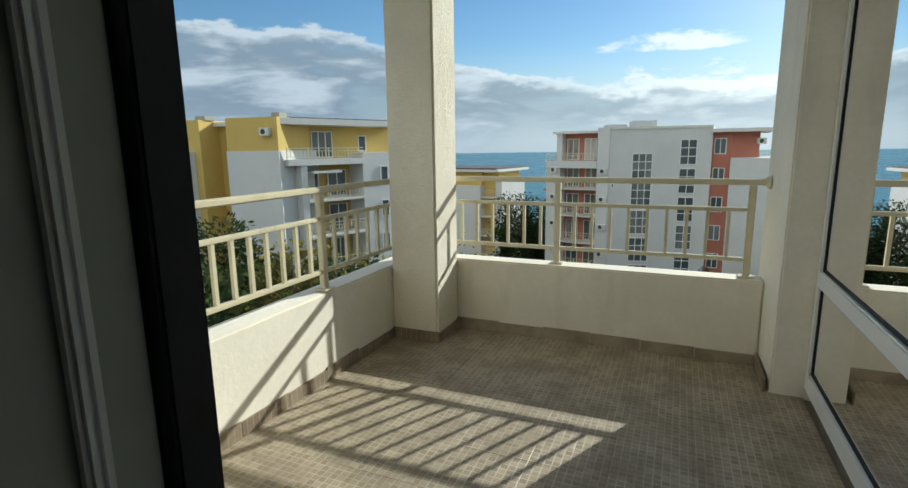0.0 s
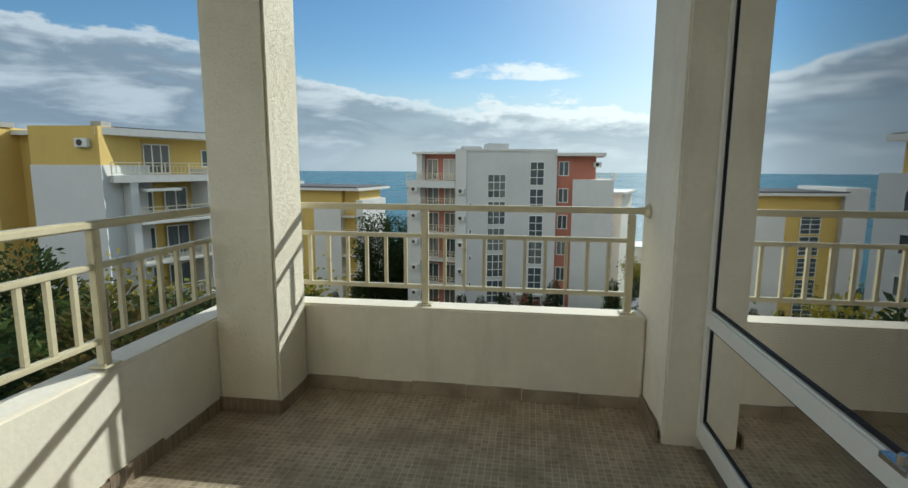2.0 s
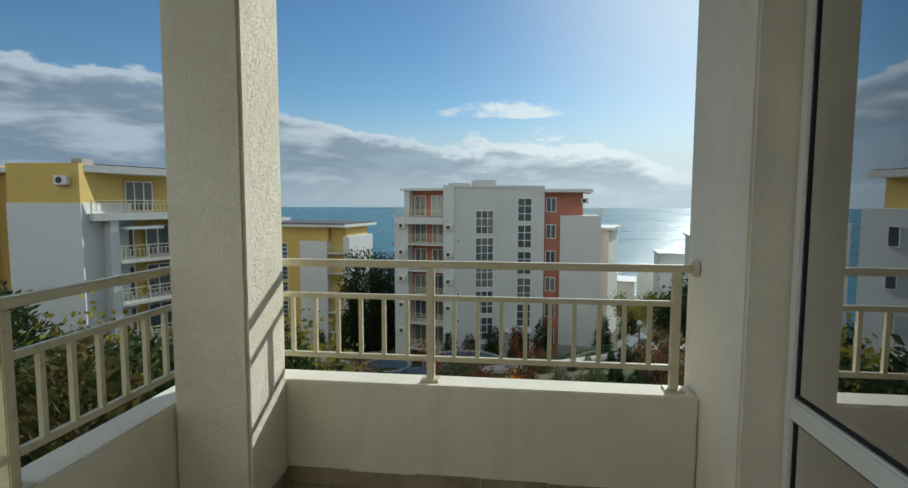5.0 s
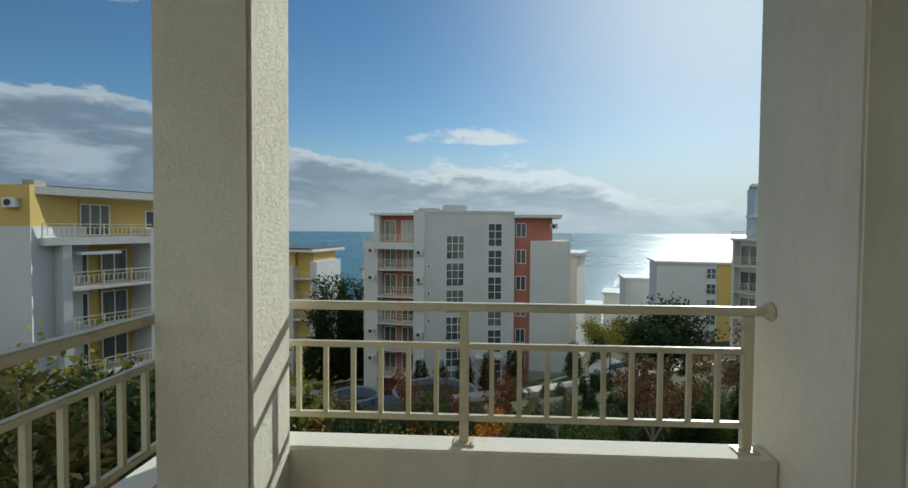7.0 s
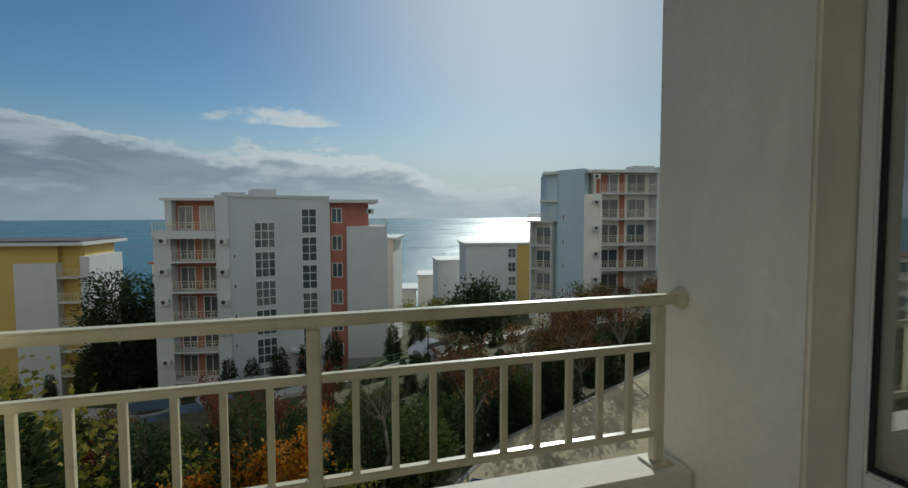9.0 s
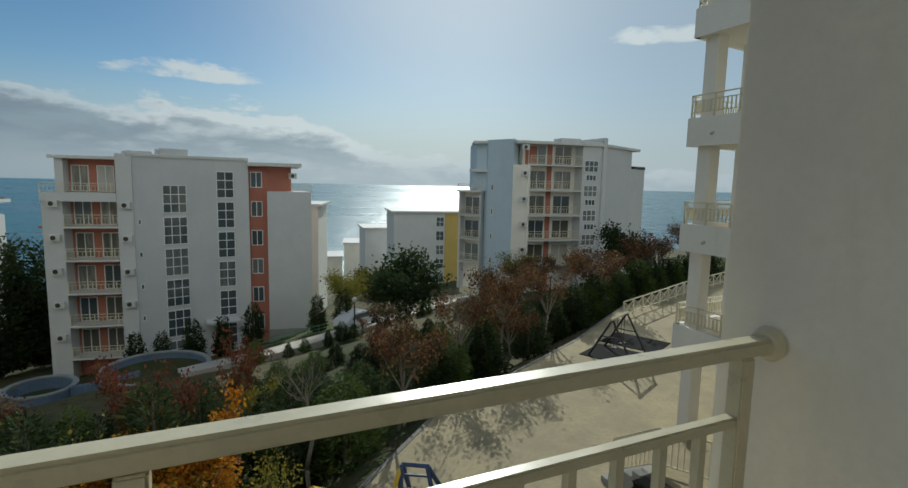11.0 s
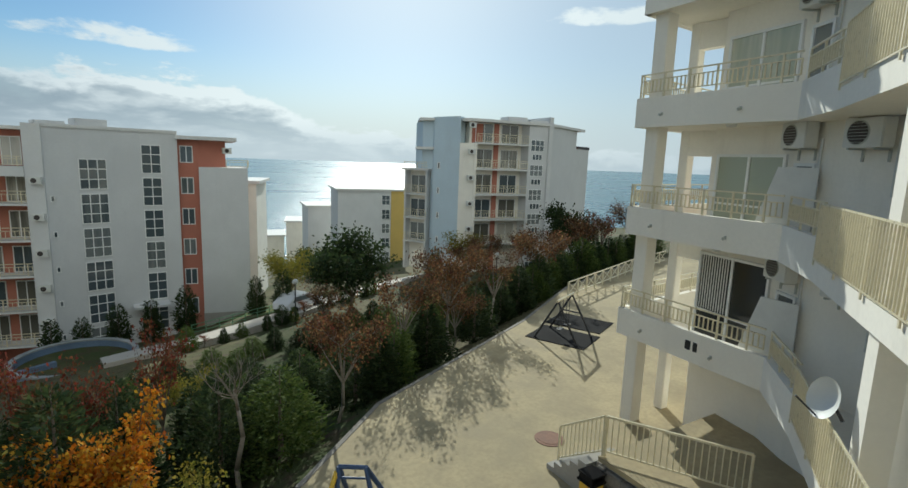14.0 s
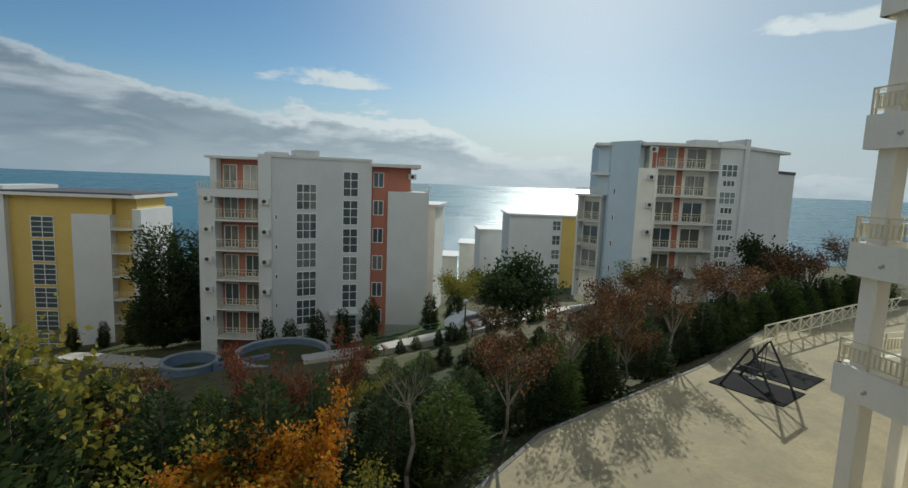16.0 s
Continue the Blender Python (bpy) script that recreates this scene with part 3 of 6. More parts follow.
def drape(name, a, b, folds, swing, z0, z1, label):
    """A gathered cloth that hangs from z1 to z0 between two points of the plan, in sine folds."""
    a, b = Vector(a), Vector(b)
    side = Vector((b.y - a.y, a.x - b.x)).normalized()
    k = folds * 8
    v, f = [], []
    for i in range(k + 1):
        u = i / k
        for z, flare in ((z0, 1.25), (z1, 0.8)):
            q = a.lerp(b, u) + side * swing * flare * (math.sin(u * folds * math.tau) + 0.35 * math.sin(u * folds * 5.1 + 1))
            v += [(q.x, q.y, z), (q.x + side.x * 0.004, q.y + side.y * 0.004, z)]
        if i:
            o = 4 * (i - 1)
            f += [(o, o + 4, o + 6, o + 2), (o + 1, o + 3, o + 7, o + 5)]
    thing(name, Geo().solid(v, f), SHEER, label, "curtain", smooth=True)


def railing(name, a, b, posts, label, end_flange=False, steps=0.1165):
    """A cream railing on a parapet from a to b: rails, balusters and posts on plates."""
    a, b = Vector((*a, 0)), Vector((*b, 0))
    e = (b - a).normalized()
    length = (b - a).length
    r = empty_at(name, *((a + b) / 2)[:2], TOP, label, "railing", "balcony railings")
    up = Vector((0, 0, 1))
    part("top_rail", Geo().bar(a + up * 1.075, b + up * 1.075, 0.05, 0.036), RAIL, r, "", 0.007)
    ends = [0.0] + list(posts) + [length]
    for s0, s1 in zip(ends, ends[1:]):
        lo, hi = s0 + (0.02 if s0 else 0), s1 - (0.02 if s1 < length else 0)
        if hi - lo < 0.03 or (end_flange and s1 == length):
            continue
        part("mid_rail", Geo().bar(a + e * lo + up * 0.905, a + e * hi + up * 0.905, 0.03, 0.026), RAIL, r, "", 0.004)
        part("low_rail", Geo().bar(a + e * lo + up * 0.592, a + e * hi + up * 0.592, 0.03, 0.026), RAIL, r, "", 0.004)
        k = max(1, round((s1 - s0) / steps))
        for i in range(1, k):
            s = s0 + (s1 - s0) * i / k
            part("baluster", Geo().bar(a + e * s + up * 0.605, a + e * s + up * 0.892, 0.02), RAIL, r)
    for s in posts:
        q = a + e * s
        part("post", Geo().box(q.x - 0.02, q.x + 0.02, q.y - 0.02, q.y + 0.02, TOP + 0.008, 1.054), RAIL, r, "", 0.004)
        part("base_plate", Geo().box(q.x - 0.045, q.x + 0.045, q.y - 0.045, q.y + 0.045, TOP, TOP + 0.009).tube((q.x + 0.03, q.y - 0.03, TOP), (q.x + 0.03, q.y - 0.03, TOP + 0.016), 0.007), RAIL, r, "", 0.002)
    if end_flange:
        part("flange", Geo().tube(b + up * 1.075 - e * 0.022, b + up * 1.075, 0.03, 0.042, 20).tube(b + up * 1.075 - e * 0.05, b + up * 1.075 - e * 0.02, 0.022, 0.022, 16), RAIL, r, "worn round wall flange")
    return r


balcony_floor = build_balcony()
build_glazing()
drape("curtain", (0.80, 3.56), (0.84, 3.28), 6, 0.022, 0.0, 2.66, "sheer white curtain gathered beside the balcony window")
drape("curtain", (1.32, 3.50), (1.72, 3.50), 6, 0.025, 0.0, 2.6, "sheer white curtain gathered beside the room window")
railing("railing", (COL[0], RAILY), (PIER[0], RAILY), (1.095, 2.285), "cream painted steel railing on the front parapet", True)
railing("railing", (RAILX, BACK), (RAILX, 3.95), (0.08, 1.08, 2.09), "cream painted steel railing on the side parapet")


# ---- houses down the slope ----
def window_on(house, side, s0, s1, z0, z1, cols=2, rows=1, mat=None, d=0.0, name="window"):
    t = 0.07
    ss = [s0, s0 + t] + [q for k in range(1, cols) for q in (s0 + (s1 - s0) * k / cols - t / 2, s0 + (s1 - s0) * k / cols + t / 2)] + [s1 - t, s1]
    zs = [z0, z0 + t] + [q for k in range(1, rows) for q in (z0 + (z1 - z0) * k / rows - t / 2, z0 + (z1 - z0) * k / rows + t / 2)] + [z1 - t, z1]
    g = lattice(side, ss, zs, d, d + 0.07, lambda i, j: i % 2 == 1 and j % 2 == 1)
    w = part(name, g, PVC, house)
    part("pane", Geo().on(side, s0 + 0.02, s1 - 0.02, d - 0.02, d + 0.03, z0 + 0.02, z1 - 0.02), mat or PANE, w)
    return w


def far_rail(side, s0, s1, d, z, h=0.95, step=0.28, slim=1.0):
    """A light railing as one connected lattice: three rails, posts and balusters."""
    k = max(2, int((s1 - s0) / step))
    ss = []
    for i in range(k + 1):
        s = s0 + (s1 - s0) * i / k
        w = (0.035 if i % 6 == 0 else 0.016) * slim
        ss += [s - w, s + w]
    e = 0.02 * slim
    zs = [z, z + 0.15 - e, z + 0.15 + e, z + h * 0.75 - e, z + h * 0.75 + e, z + h - 1.4 * e, z + h + 1.4 * e]
    return lattice(side, ss, zs, d - 0.02, d + 0.02, lambda i, j: (i % 2 == 1 and j in (0, 2, 4)) or (i % 2 == 0 and (i // 2) % 6 != 0 and j in (0, 4)))


def air_unit(house, side, s, z, d=0.0):
    u = part("air_conditioner", Geo().on(side, s, s + 0.8, d + 0.02, d + 0.32, z, z + 0.55), AC_BODY, house, "pale air-conditioner unit", bevel=0.02)
    q0, q1 = side(s + 0.33, d + 0.31), side(s + 0.33, d + 0.335)
    part("fan_grille", Geo().tube((*q0, z + 0.28), (*q1, z + 0.28), 0.19, 0.19, 20), FAN, u, "round fan grille with its shade painted dark")
    return u


def balcony_stack(house, p0, p1, levels, depth, wall_mat, glass_mat, unit=2.4, rail_d=0.0, rail_h=0.95, back=True, slab=0.16, doors=True):
    """Balconies one above another between side fins: slabs, railings and glazed doors at the back."""
    side, l = facade(p0, p1)
    for i, z in enumerate(levels):
        b = part("balcony", Geo().on(side, 0, l, -depth, 0.12, z - slab, z), FASCIA, house, "balcony slab with railing")
        part("railing", far_rail(side, 0.05, l - 0.05, 0.03, z, rail_h), RAIL, b)
        if doors:
            n = max(1, int(l / unit))
            w = l / n
            for k in range(n):
                window_on(house, side, k * w + w * 0.12, k * w + w * 0.80, z + 0.03, z + 2.15, 2, 1, glass_mat if (k + i) % 3 else PANE, d=-depth + 0.02, name="balcony_door")


def orange_house():
    A, B, C, D = (-14.0, 55.3), (-7.75, 54.1), (-1.1, 56.2), (1.75, 56.4)
    E0, E1 = (3.35, 55.9), (7.35, 55.1)
    base, roof = -17.0, 2.55
    h = empty_at("apartment_building", -3, 58, -16.0, "white apartment building with terracotta recesses and stacked balconies", "building")
    # main block behind the curved front
    g = Geo().prism([B, C, D, (2.2, 66), (-8.2, 66)], base, roof - 0.05)
    part("wall", g, WHITE_WALL, h, "white rendered wall")
    sB, lB = facade(A, B)
    # balcony wing: recessed body, fins
    part("wall", Geo().on(sB, 0.9, lB, -9.0, -1.5, base, roof - 0.35), TERRACOTTA, h, "terracotta back wall of the balconies")
    part("wall", Geo().on(sB, 0, 0.9, -9.0, 0, base, -0.6).on(sB, 0.9, 1.5, -1.5, 0.02, base, -0.6), WHITE_WALL, h)
    part("wall", Geo().on(sB, lB - 0.9, lB + 0.3, -9.0, 0.05, base, roof + 0.15), WHITE_WALL, h)
    levels = [-3.35, -6.15, -8.95, -11.75, -14.55]
    balcony_stack(h, sB(1.5, 0), sB(lB - 0.9, 0), levels, 1.5, TERRACOTTA, PANE_CURTAIN, 1.9)
    part("parapet", Geo().on(sB, 0, lB - 0.9, -0.2, 0.15, -1.3, -0.55).on(sB, 0, lB - 0.9, -1.5, -0.2, -0.8, -0.56), WHITE_WALL, h, "white terrace parapet")
    part("railing", far_rail(sB, 0.0, lB - 1.0, 0.05, -0.55, 0.75), RAIL, h)
    for k in (1.7, 3.6):
        window_on(h, sB, k, k + 1.3, -0.5, 1.7, 2, 1, PANE_CURTAIN, d=-1.48, name="balcony_door")
    part("roof", Geo().on(sB, 0.5, lB + 0.4, -9.2, -0.3, roof - 0.35, roof - 0.1), FASCIA, h, "pale overhanging roof slab")
    part("wall", Geo().on(sB, 0.9, 1.5, -2.4, -0.5, -0.6, roof - 0.35), WHITE_WALL, h)
    for z in levels:
        air_unit(h, sB, 0.5, z + 1.6, 0.02)
        air_unit(h, sB, lB - 0.6, z + 1.5, 0.06)
    # main front: two columns of tall windows
    sM, lM = facade(B, C)
    for i in range(6):
        z = 0.15 - 2.8 * i
        window_on(h, sM, 2.5, 4.45, z - 2.45, z, 3, 3, PANE)
        if 0 < i:
            window_on(h, sM, 0.55, 0.85, z - 0.6, z - 0.1, 1, 1, PANE)
    sN, lN = facade(C, D)
    for i in range(6):
        z = 1.45 - 2.8 * i
        window_on(h, sN, -0.25 + 0.3, 1.55, z - 2.45, z, 2, 3, PANE)
    part("roof", Geo().prism([sM(-0.1, 0.1), sM(lM, 0.1), sN(lN, 0.1), (2.3, 66.2), (-8.3, 66.2)], roof - 0.05, roof + 0.2), FASCIA, h, "flat roof edge")
    part("chimney", Geo().on(sM, 2.6, 4.8, -2.4, -0.4, roof + 0.2, roof + 0.75), WHITE_WALL, h, "white roof box")
    part("chimney", Geo().on(sM, 0.0, 1.9, -2.0, -0.2, roof + 0.2, roof + 0.42), WHITE_WALL, h)
    # terracotta recess and the lower white block
    part("wall", Geo().prism([(1.75, 56.9), (3.4, 56.6), (5.8, 57.45), (6.6, 66), (2.2, 66)], base, roof - 0.5), TERRACOTTA, h, "terracotta recessed wall")
    sR, lR = facade((1.75, 56.9), (3.4, 56.6))
    for i in range(6):
        z = 1.5 - 2.8 * i
        window_on(h, sR, 0.2, 1.25, z - 1.5, z, 2, 1, PANE)
    part("roof", Geo().prism([(1.6, 56.0), (6.5, 55.3), (7.6, 66), (2.2, 66.4)], roof - 0.5, roof - 0.18), FASCIA, h, "pale overhanging roof slab")
    part("wall", Geo().prism([E0, E1, (8.3, 62), (3.9, 62)], base, -0.35), WHITE_WALL, h, "white lower block")
    air_unit(h, facade((3.4, 56.6), (7.9, 58.2))[0], 2.2, 0.9, 0.02)
    sE, lE = facade(E0, E1)
    part("railing", far_rail(sE, 2.3, lE, -0.1, -0.35, 0.7), RAIL, h)
    s2, l2 = facade(E1, (8.6, 62))
    part("railing", far_rail(s2, 0.2, l2, 0.0, -0.35, 0.7), RAIL, h)
    part("plinth", Geo().prism([(3.3, 55.8), (7.45, 55.0), (8.4, 62), (3.9, 62)], base - 1, -13.9), CONCRETE, h, "grey plinth")
    part("canopy", Geo().on(sN, -1.2, 1.6, 0, 1.6, -12.6, -12.4), WHITE_WALL, h, "entrance canopy")
    h.location += Vector((0.9, 0.15, 0.4))


def orange_house_two():
    h = empty_at("apartment_building", 38, 56, -10.8, "white and pale blue apartment building with balconies and terracotta walls", "building")
    base = -12.0
    L0, L1, F0, F1, F2, F3, S1, S2 = (26.1, 59.9), (27.7, 57.3), (28.0, 56.3), (29.3, 52.9), (30.6, 52.0), (37.2, 50.9), (40.3, 50.7), (47.6, 54.2)
    part("wall", Geo().prism([F0, F1, (30.5, 54.0), (40.0, 64), (31, 66)], base, 5.7), BLUE_WALL, h, "pale blue rendered wall")
    sF, lF = facade(F2, F3)
    part("wall", Geo().on(sF, 0, lF, -9, -1.5, base, 5.2), CREAM_WALL, h, "cream back wall of the balconies")
    part("wall", Geo().on(sF, 0.3, 1.6, -1.6, -1.44, 3.0, 5.2).on(sF, 3.0, 3.6, -1.6, -1.44, base, 5.2), TERRACOTTA, h, "terracotta wall strips")
    part("wall", Geo().prism([F1, F2, sF(0.0, -1.6), (31.2, 56)], base, 2.9), CREAM_WALL, h, "white fin wall")
    levels = [3.0, 0.2, -2.6, -5.4, -8.2]
    balcony_stack(h, sF(0.3, 0), sF(lF, 0), levels, 1.5, TERRACOTTA, PANE_CURTAIN, 2.2)
    part("wall", Geo().on(sF, 0, 0.3, -1.5, 0.1, base, 2.9), CREAM_WALL, h)
    for z in levels:
        air_unit(h, sF, -0.8, z + 1.5, 0.1)
    sS, lS = facade(F3, S1)
    part("wall", Geo().on(sS, 0, lS, -9.0, 0.0, base, 5.75), WHITE_WALL, h, "white stair tower wall")
    for i in range(6):
        z = 3.6 - 2.8 * i
        window_on(h, sS, 0.25, 2.1, z - 1.3, z, 3, 2, PANE)
        window_on(h, sS, 0.5, 1.9, z - 2.3, z - 1.6, 3, 1, PANE)
    part("wall", Geo().on(sS, lS - 0.5, lS, -9.0, 0.25, base, 6.2), WHITE_WALL, h)
    part("wall", Geo().prism([S1, S2, (46, 66), (40.5, 64)], base, 5.2), WHITE_WALL, h, "white side wall")
    part("wall", Geo().prism([(47.6, 54.4), (52.0, 56.3), (50.5, 64), (46.5, 64)], base, 3.0), WHITE_WALL, h)
    part("wall", Geo().prism([(46.2, 53.7), (47.75, 54.4), (47.2, 60), (45.5, 60)], 3.0, 5.2), TERRACOTTA, h, "terracotta top-storey wall")
    part("parapet", Geo().prism([(48.6, 54.8), (52.0, 56.2), (50.6, 63), (47.5, 63)], 3.0, 3.35), ROOF, h, "dark roof edge")
    part("roof", Geo().prism([(29.5, 52.6), sF(-0.4, 0.3), sF(lF, 0.3), sS(lS, 0.2), (49.4, 54.6), (48, 66), (31, 66.5)], 5.2, 5.5), FASCIA, h, "pale flat roof slab")
    part("roof", Geo().prism([(26.6, 57.2), (28.6, 56.0), (29.6, 58), (28.5, 61.5)], 5.3, 5.6), FASCIA, h, "pale roof slab")
    part("chimney", Geo().on(sF, 4.2, 6.6, -2.5, -0.5, 5.5, 6.0), WHITE_WALL, h, "white roof box")
    sL, lL = facade(L0, L1)
    part("wall", Geo().on(sL, 0.0, lL + 0.6, -8, -1.0, base, -0.2), CREAM_WALL, h)
    part("wall", Geo().on(sL, 0.0, 0.25, -3, 0, base, -0.1).on(sL, lL - 0.2, lL, -2, 0, base, -0.1), WHITE_WALL, h)
    balcony_stack(h, L0, L1, [-3.0, -5.8, -8.6], 1.0, TERRACOTTA, PANE, 2.0)
    part("roof", Geo().on(sL, -0.3, lL + 0.3, -3.5, 0.25, -0.3, -0.05), FASCIA, h)
    part("railing", far_rail(sL, 0, lL, 0.1, -0.05, 0.7), RAIL, h)
    for z in (2.4,):
        part("balcony", Geo().prism([(26.4, 57.6), (28.1, 56.3), (29.0, 58.0), (27.5, 60)], z - 0.3, z), FASCIA, h, "corner balcony")
    part("wall", Geo().prism([(27.4, 58.0), (28.3, 56.8), (30, 60), (28.6, 62)], -0.1, 5.3), BLUE_WALL, h)
    sB, lB = facade(F0, F1)
    for i in range(5):
        window_on(h, sB, 0.6, 0.95, 0.0 - 2.8 * i, 0.7 - 2.8 * i, 1, 1, PANE)
    h.location += Vector((0.3, -0.15, 0.5))


def yellow_house_small():
    h = empty_at("apartment_building", -32, 75, -20.0, "yellow and white apartment building with a flat dark roof", "building")
    base, top = -22.0, -2.6
    side, l = facade((-41.5, 72.6), (-24.6, 70.0))
    part("wall", Geo().on(side, 2.2, l - 3.4, -9, -0.6, base, top), YELLOW_WALL, h, "yellow rendered wall")
    part("wall", Geo().on(side, -0.8, 2.3, -9, 0.1, base, top + 1.0), WHITE_WALL, h, "white end wall")
    part("wall", Geo().on(side, l - 7.6, l - 3.3, -7, 0.0, base, -4.6), WHITE_WALL, h, "white lower block")
    part("wall", Geo().on(side, l - 3.3, l - 0.9, -8, -1.2, base, top), YELLOW_WALL, h)
    part("wall", Geo().on(side, l - 1.0, l, -8, -0.3, base, -3.9), WHITE_WALL, h)
    part("roof", Geo().on(side, 1.6, l - 0.2, -10, 0.5, top, top + 0.35), FASCIA, h, "pale roof edge")
    part("roof", Geo().on(side, 1.8, l - 0.6, -9.8, 0.2, top + 0.35, top + 0.55), ROOF, h, "dark flat roof")
    balcony_stack(h, side(l - 3.2, -0.1), side(l - 0.9, -0.1), [-6.2, -9.0, -11.8, -14.6, -17.4], 1.2, YELLOW_WALL, PANE_CURTAIN, 2.0)
    for i in range(6):
        z = -5.0 - 2.8 * i
        window_on(h, side, 4.6, 7.2, z - 2.5, z, 2, 4, PANE, d=-0.58)
    h.location += Vector((1.5, 0.3, 0.5))


def yellow_house_big():
    h = empty_at("apartment_building", -31, 33, -12.5, "yellow and white apartment building with penthouse terrace and balconies", "building")
    base = -14.5
    W0, W1, Y1, C0, E1 = (-38.3, 27.3), (-34.2, 28.0), (-31.9, 28.9), (-26.9, 28.9), (-22.5, 39.6)
    s0, l0 = facade(W0, (-34.0, 27.6))
    part("wall", Geo().on(s0, 0, l0, -9, 0, base, 1.15), WHITE_WALL, h, "white end block")
    part("wall", Geo().on(s0, 1.4, l0 + 0.6, -9, -0.6, base, 3.45), YELLOW_WALL, h, "yellow upper storey wall")
    air_unit(h, s0, 1.6, 2.1, -0.58)
    part("wall", Geo().prism([(-33.6, 30.2), (-30.5, 30.0), (-29, 38), (-36, 38)], base, 3.1), YELLOW_WALL, h, "yellow recessed wall")
    s1, l1 = facade((-31.2, 28.5), (-26.7, 28.9))
    part("wall", Geo().on(s1, 0, l1, -9, 0, base, 1.15), WHITE_WALL, h, "white end block")
    part("wall", Geo().on(s1, 0.0, l1 - 0.1, -4, -0.12, 1.1, 3.5), YELLOW_WALL, h, "yellow upper storey wall")
    air_unit(h, s1, l1 - 1.4, 2.2, -0.1)
    part("roof", Geo().prism([(-33.8, 29.6), (-31, 29.6), (-29, 38), (-36, 38)], 3.0, 3.3), FASCIA, h, "pale roof edge")
    part("chimney", Geo().box(-34.4, -33.4, 28.8, 29.8, 3.45, 3.75), CONCRETE, h, "grey roof box")
    part("chimney", Geo().box(-27.6, -26.9, 29.4, 30.2, 3.5, 3.8), CONCRETE, h, "grey roof box")
    s2, l2 = facade((-26.4, 29.4), E1)
    part("wall", Geo().on(s2, 0.0, l2, -7, -2.2, base, 3.0), YELLOW_WALL, h, "yellow penthouse wall")
    part("roof", Geo().on(s2, -0.6, l2, -7.5, -0.4, 3.0, 3.45), FASCIA, h, "pale overhanging roof edge")
    part("roof", Geo().on(s2, -0.4, l2, -7.4, -0.9, 3.45, 3.55), ROOF, h, "dark flat roof")
    part("wall", Geo().on(s2, 1.0, 1.5, -2.2, 0.0, base, 0.45).on(s2, 0, 1.0, -2.2, -1.2, base, 0.4), WHITE_WALL, h, "white pillar")
    part("wall", Geo().on(s2, 6.6, l2, -4, -0.2, base, 0.9), WHITE_WALL, h, "white block beside the balconies")
    part("parapet", Geo().on(s2, 0.0, 6.6, -2.2, 0.1, 0.05, 0.5), FASCIA, h, "white terrace edge")
    part("railing", far_rail(s2, 0.0, 6.6, -0.1, 0.5, 0.8), RAIL, h)
    for a in (0.5, 3.2):
        window_on(h, s2, a, a + 1.9, 0.55, 2.6, 3, 1, PANE_CURTAIN, d=-2.18, name="terrace_door")
    window_on(h, s2, 7.6, 8.4, 1.0, 2.3, 1, 1, PANE, d=-2.18)
    balcony_stack(h, s2(1.5, 0), s2(6.6, 0), [-2.55, -5.3, -8.1, -10.9], 2.0, YELLOW_WALL, PANE, 2.4)
    part("awning", Geo().on(s2, 1.8, 4.2, -1.8, 0.4, -0.55, -0.4), WHITE_WALL, h, "white awning")
    for i in range(4):
        window_on(h, s2, 8.3, 9.1, -1.6 - 2.8 * i, -0.2 - 2.8 * i, 1, 1, PANE, d=-0.18)
    h.location += Vector((0.75, 0.6, 0.15))


def far_house(p0, p1, depth, base, top, wall, label, windows=(), roof=FASCIA, accent=None):
    side, l = facade(p0, p1)
    q = side(l / 2, -depth / 2)
    h = empty_at("apartment_building", q[0], q[1], base, label, "building", "houses towards the sea")
    part("wall", Geo().on(side, 0, l, -depth, 0, base, top), wall, h)
    part("roof", Geo().on(side, -0.5, l + 0.5, -depth - 0.4, 0.5, top, top + 0.35), roof, h)
    if accent:
        part("wall", Geo().on(side, l * accent[0], l * accent[1], -1, 0.12, base, top - 0.02), accent[2], h)
    for s0, s1 in windows:
        z = top - 0.8
        while z - 2 > base:
            window_on(h, side, s0, s1, z - 1.9, z, 2, 2, PANE, d=0.13)
            z -= 2.8


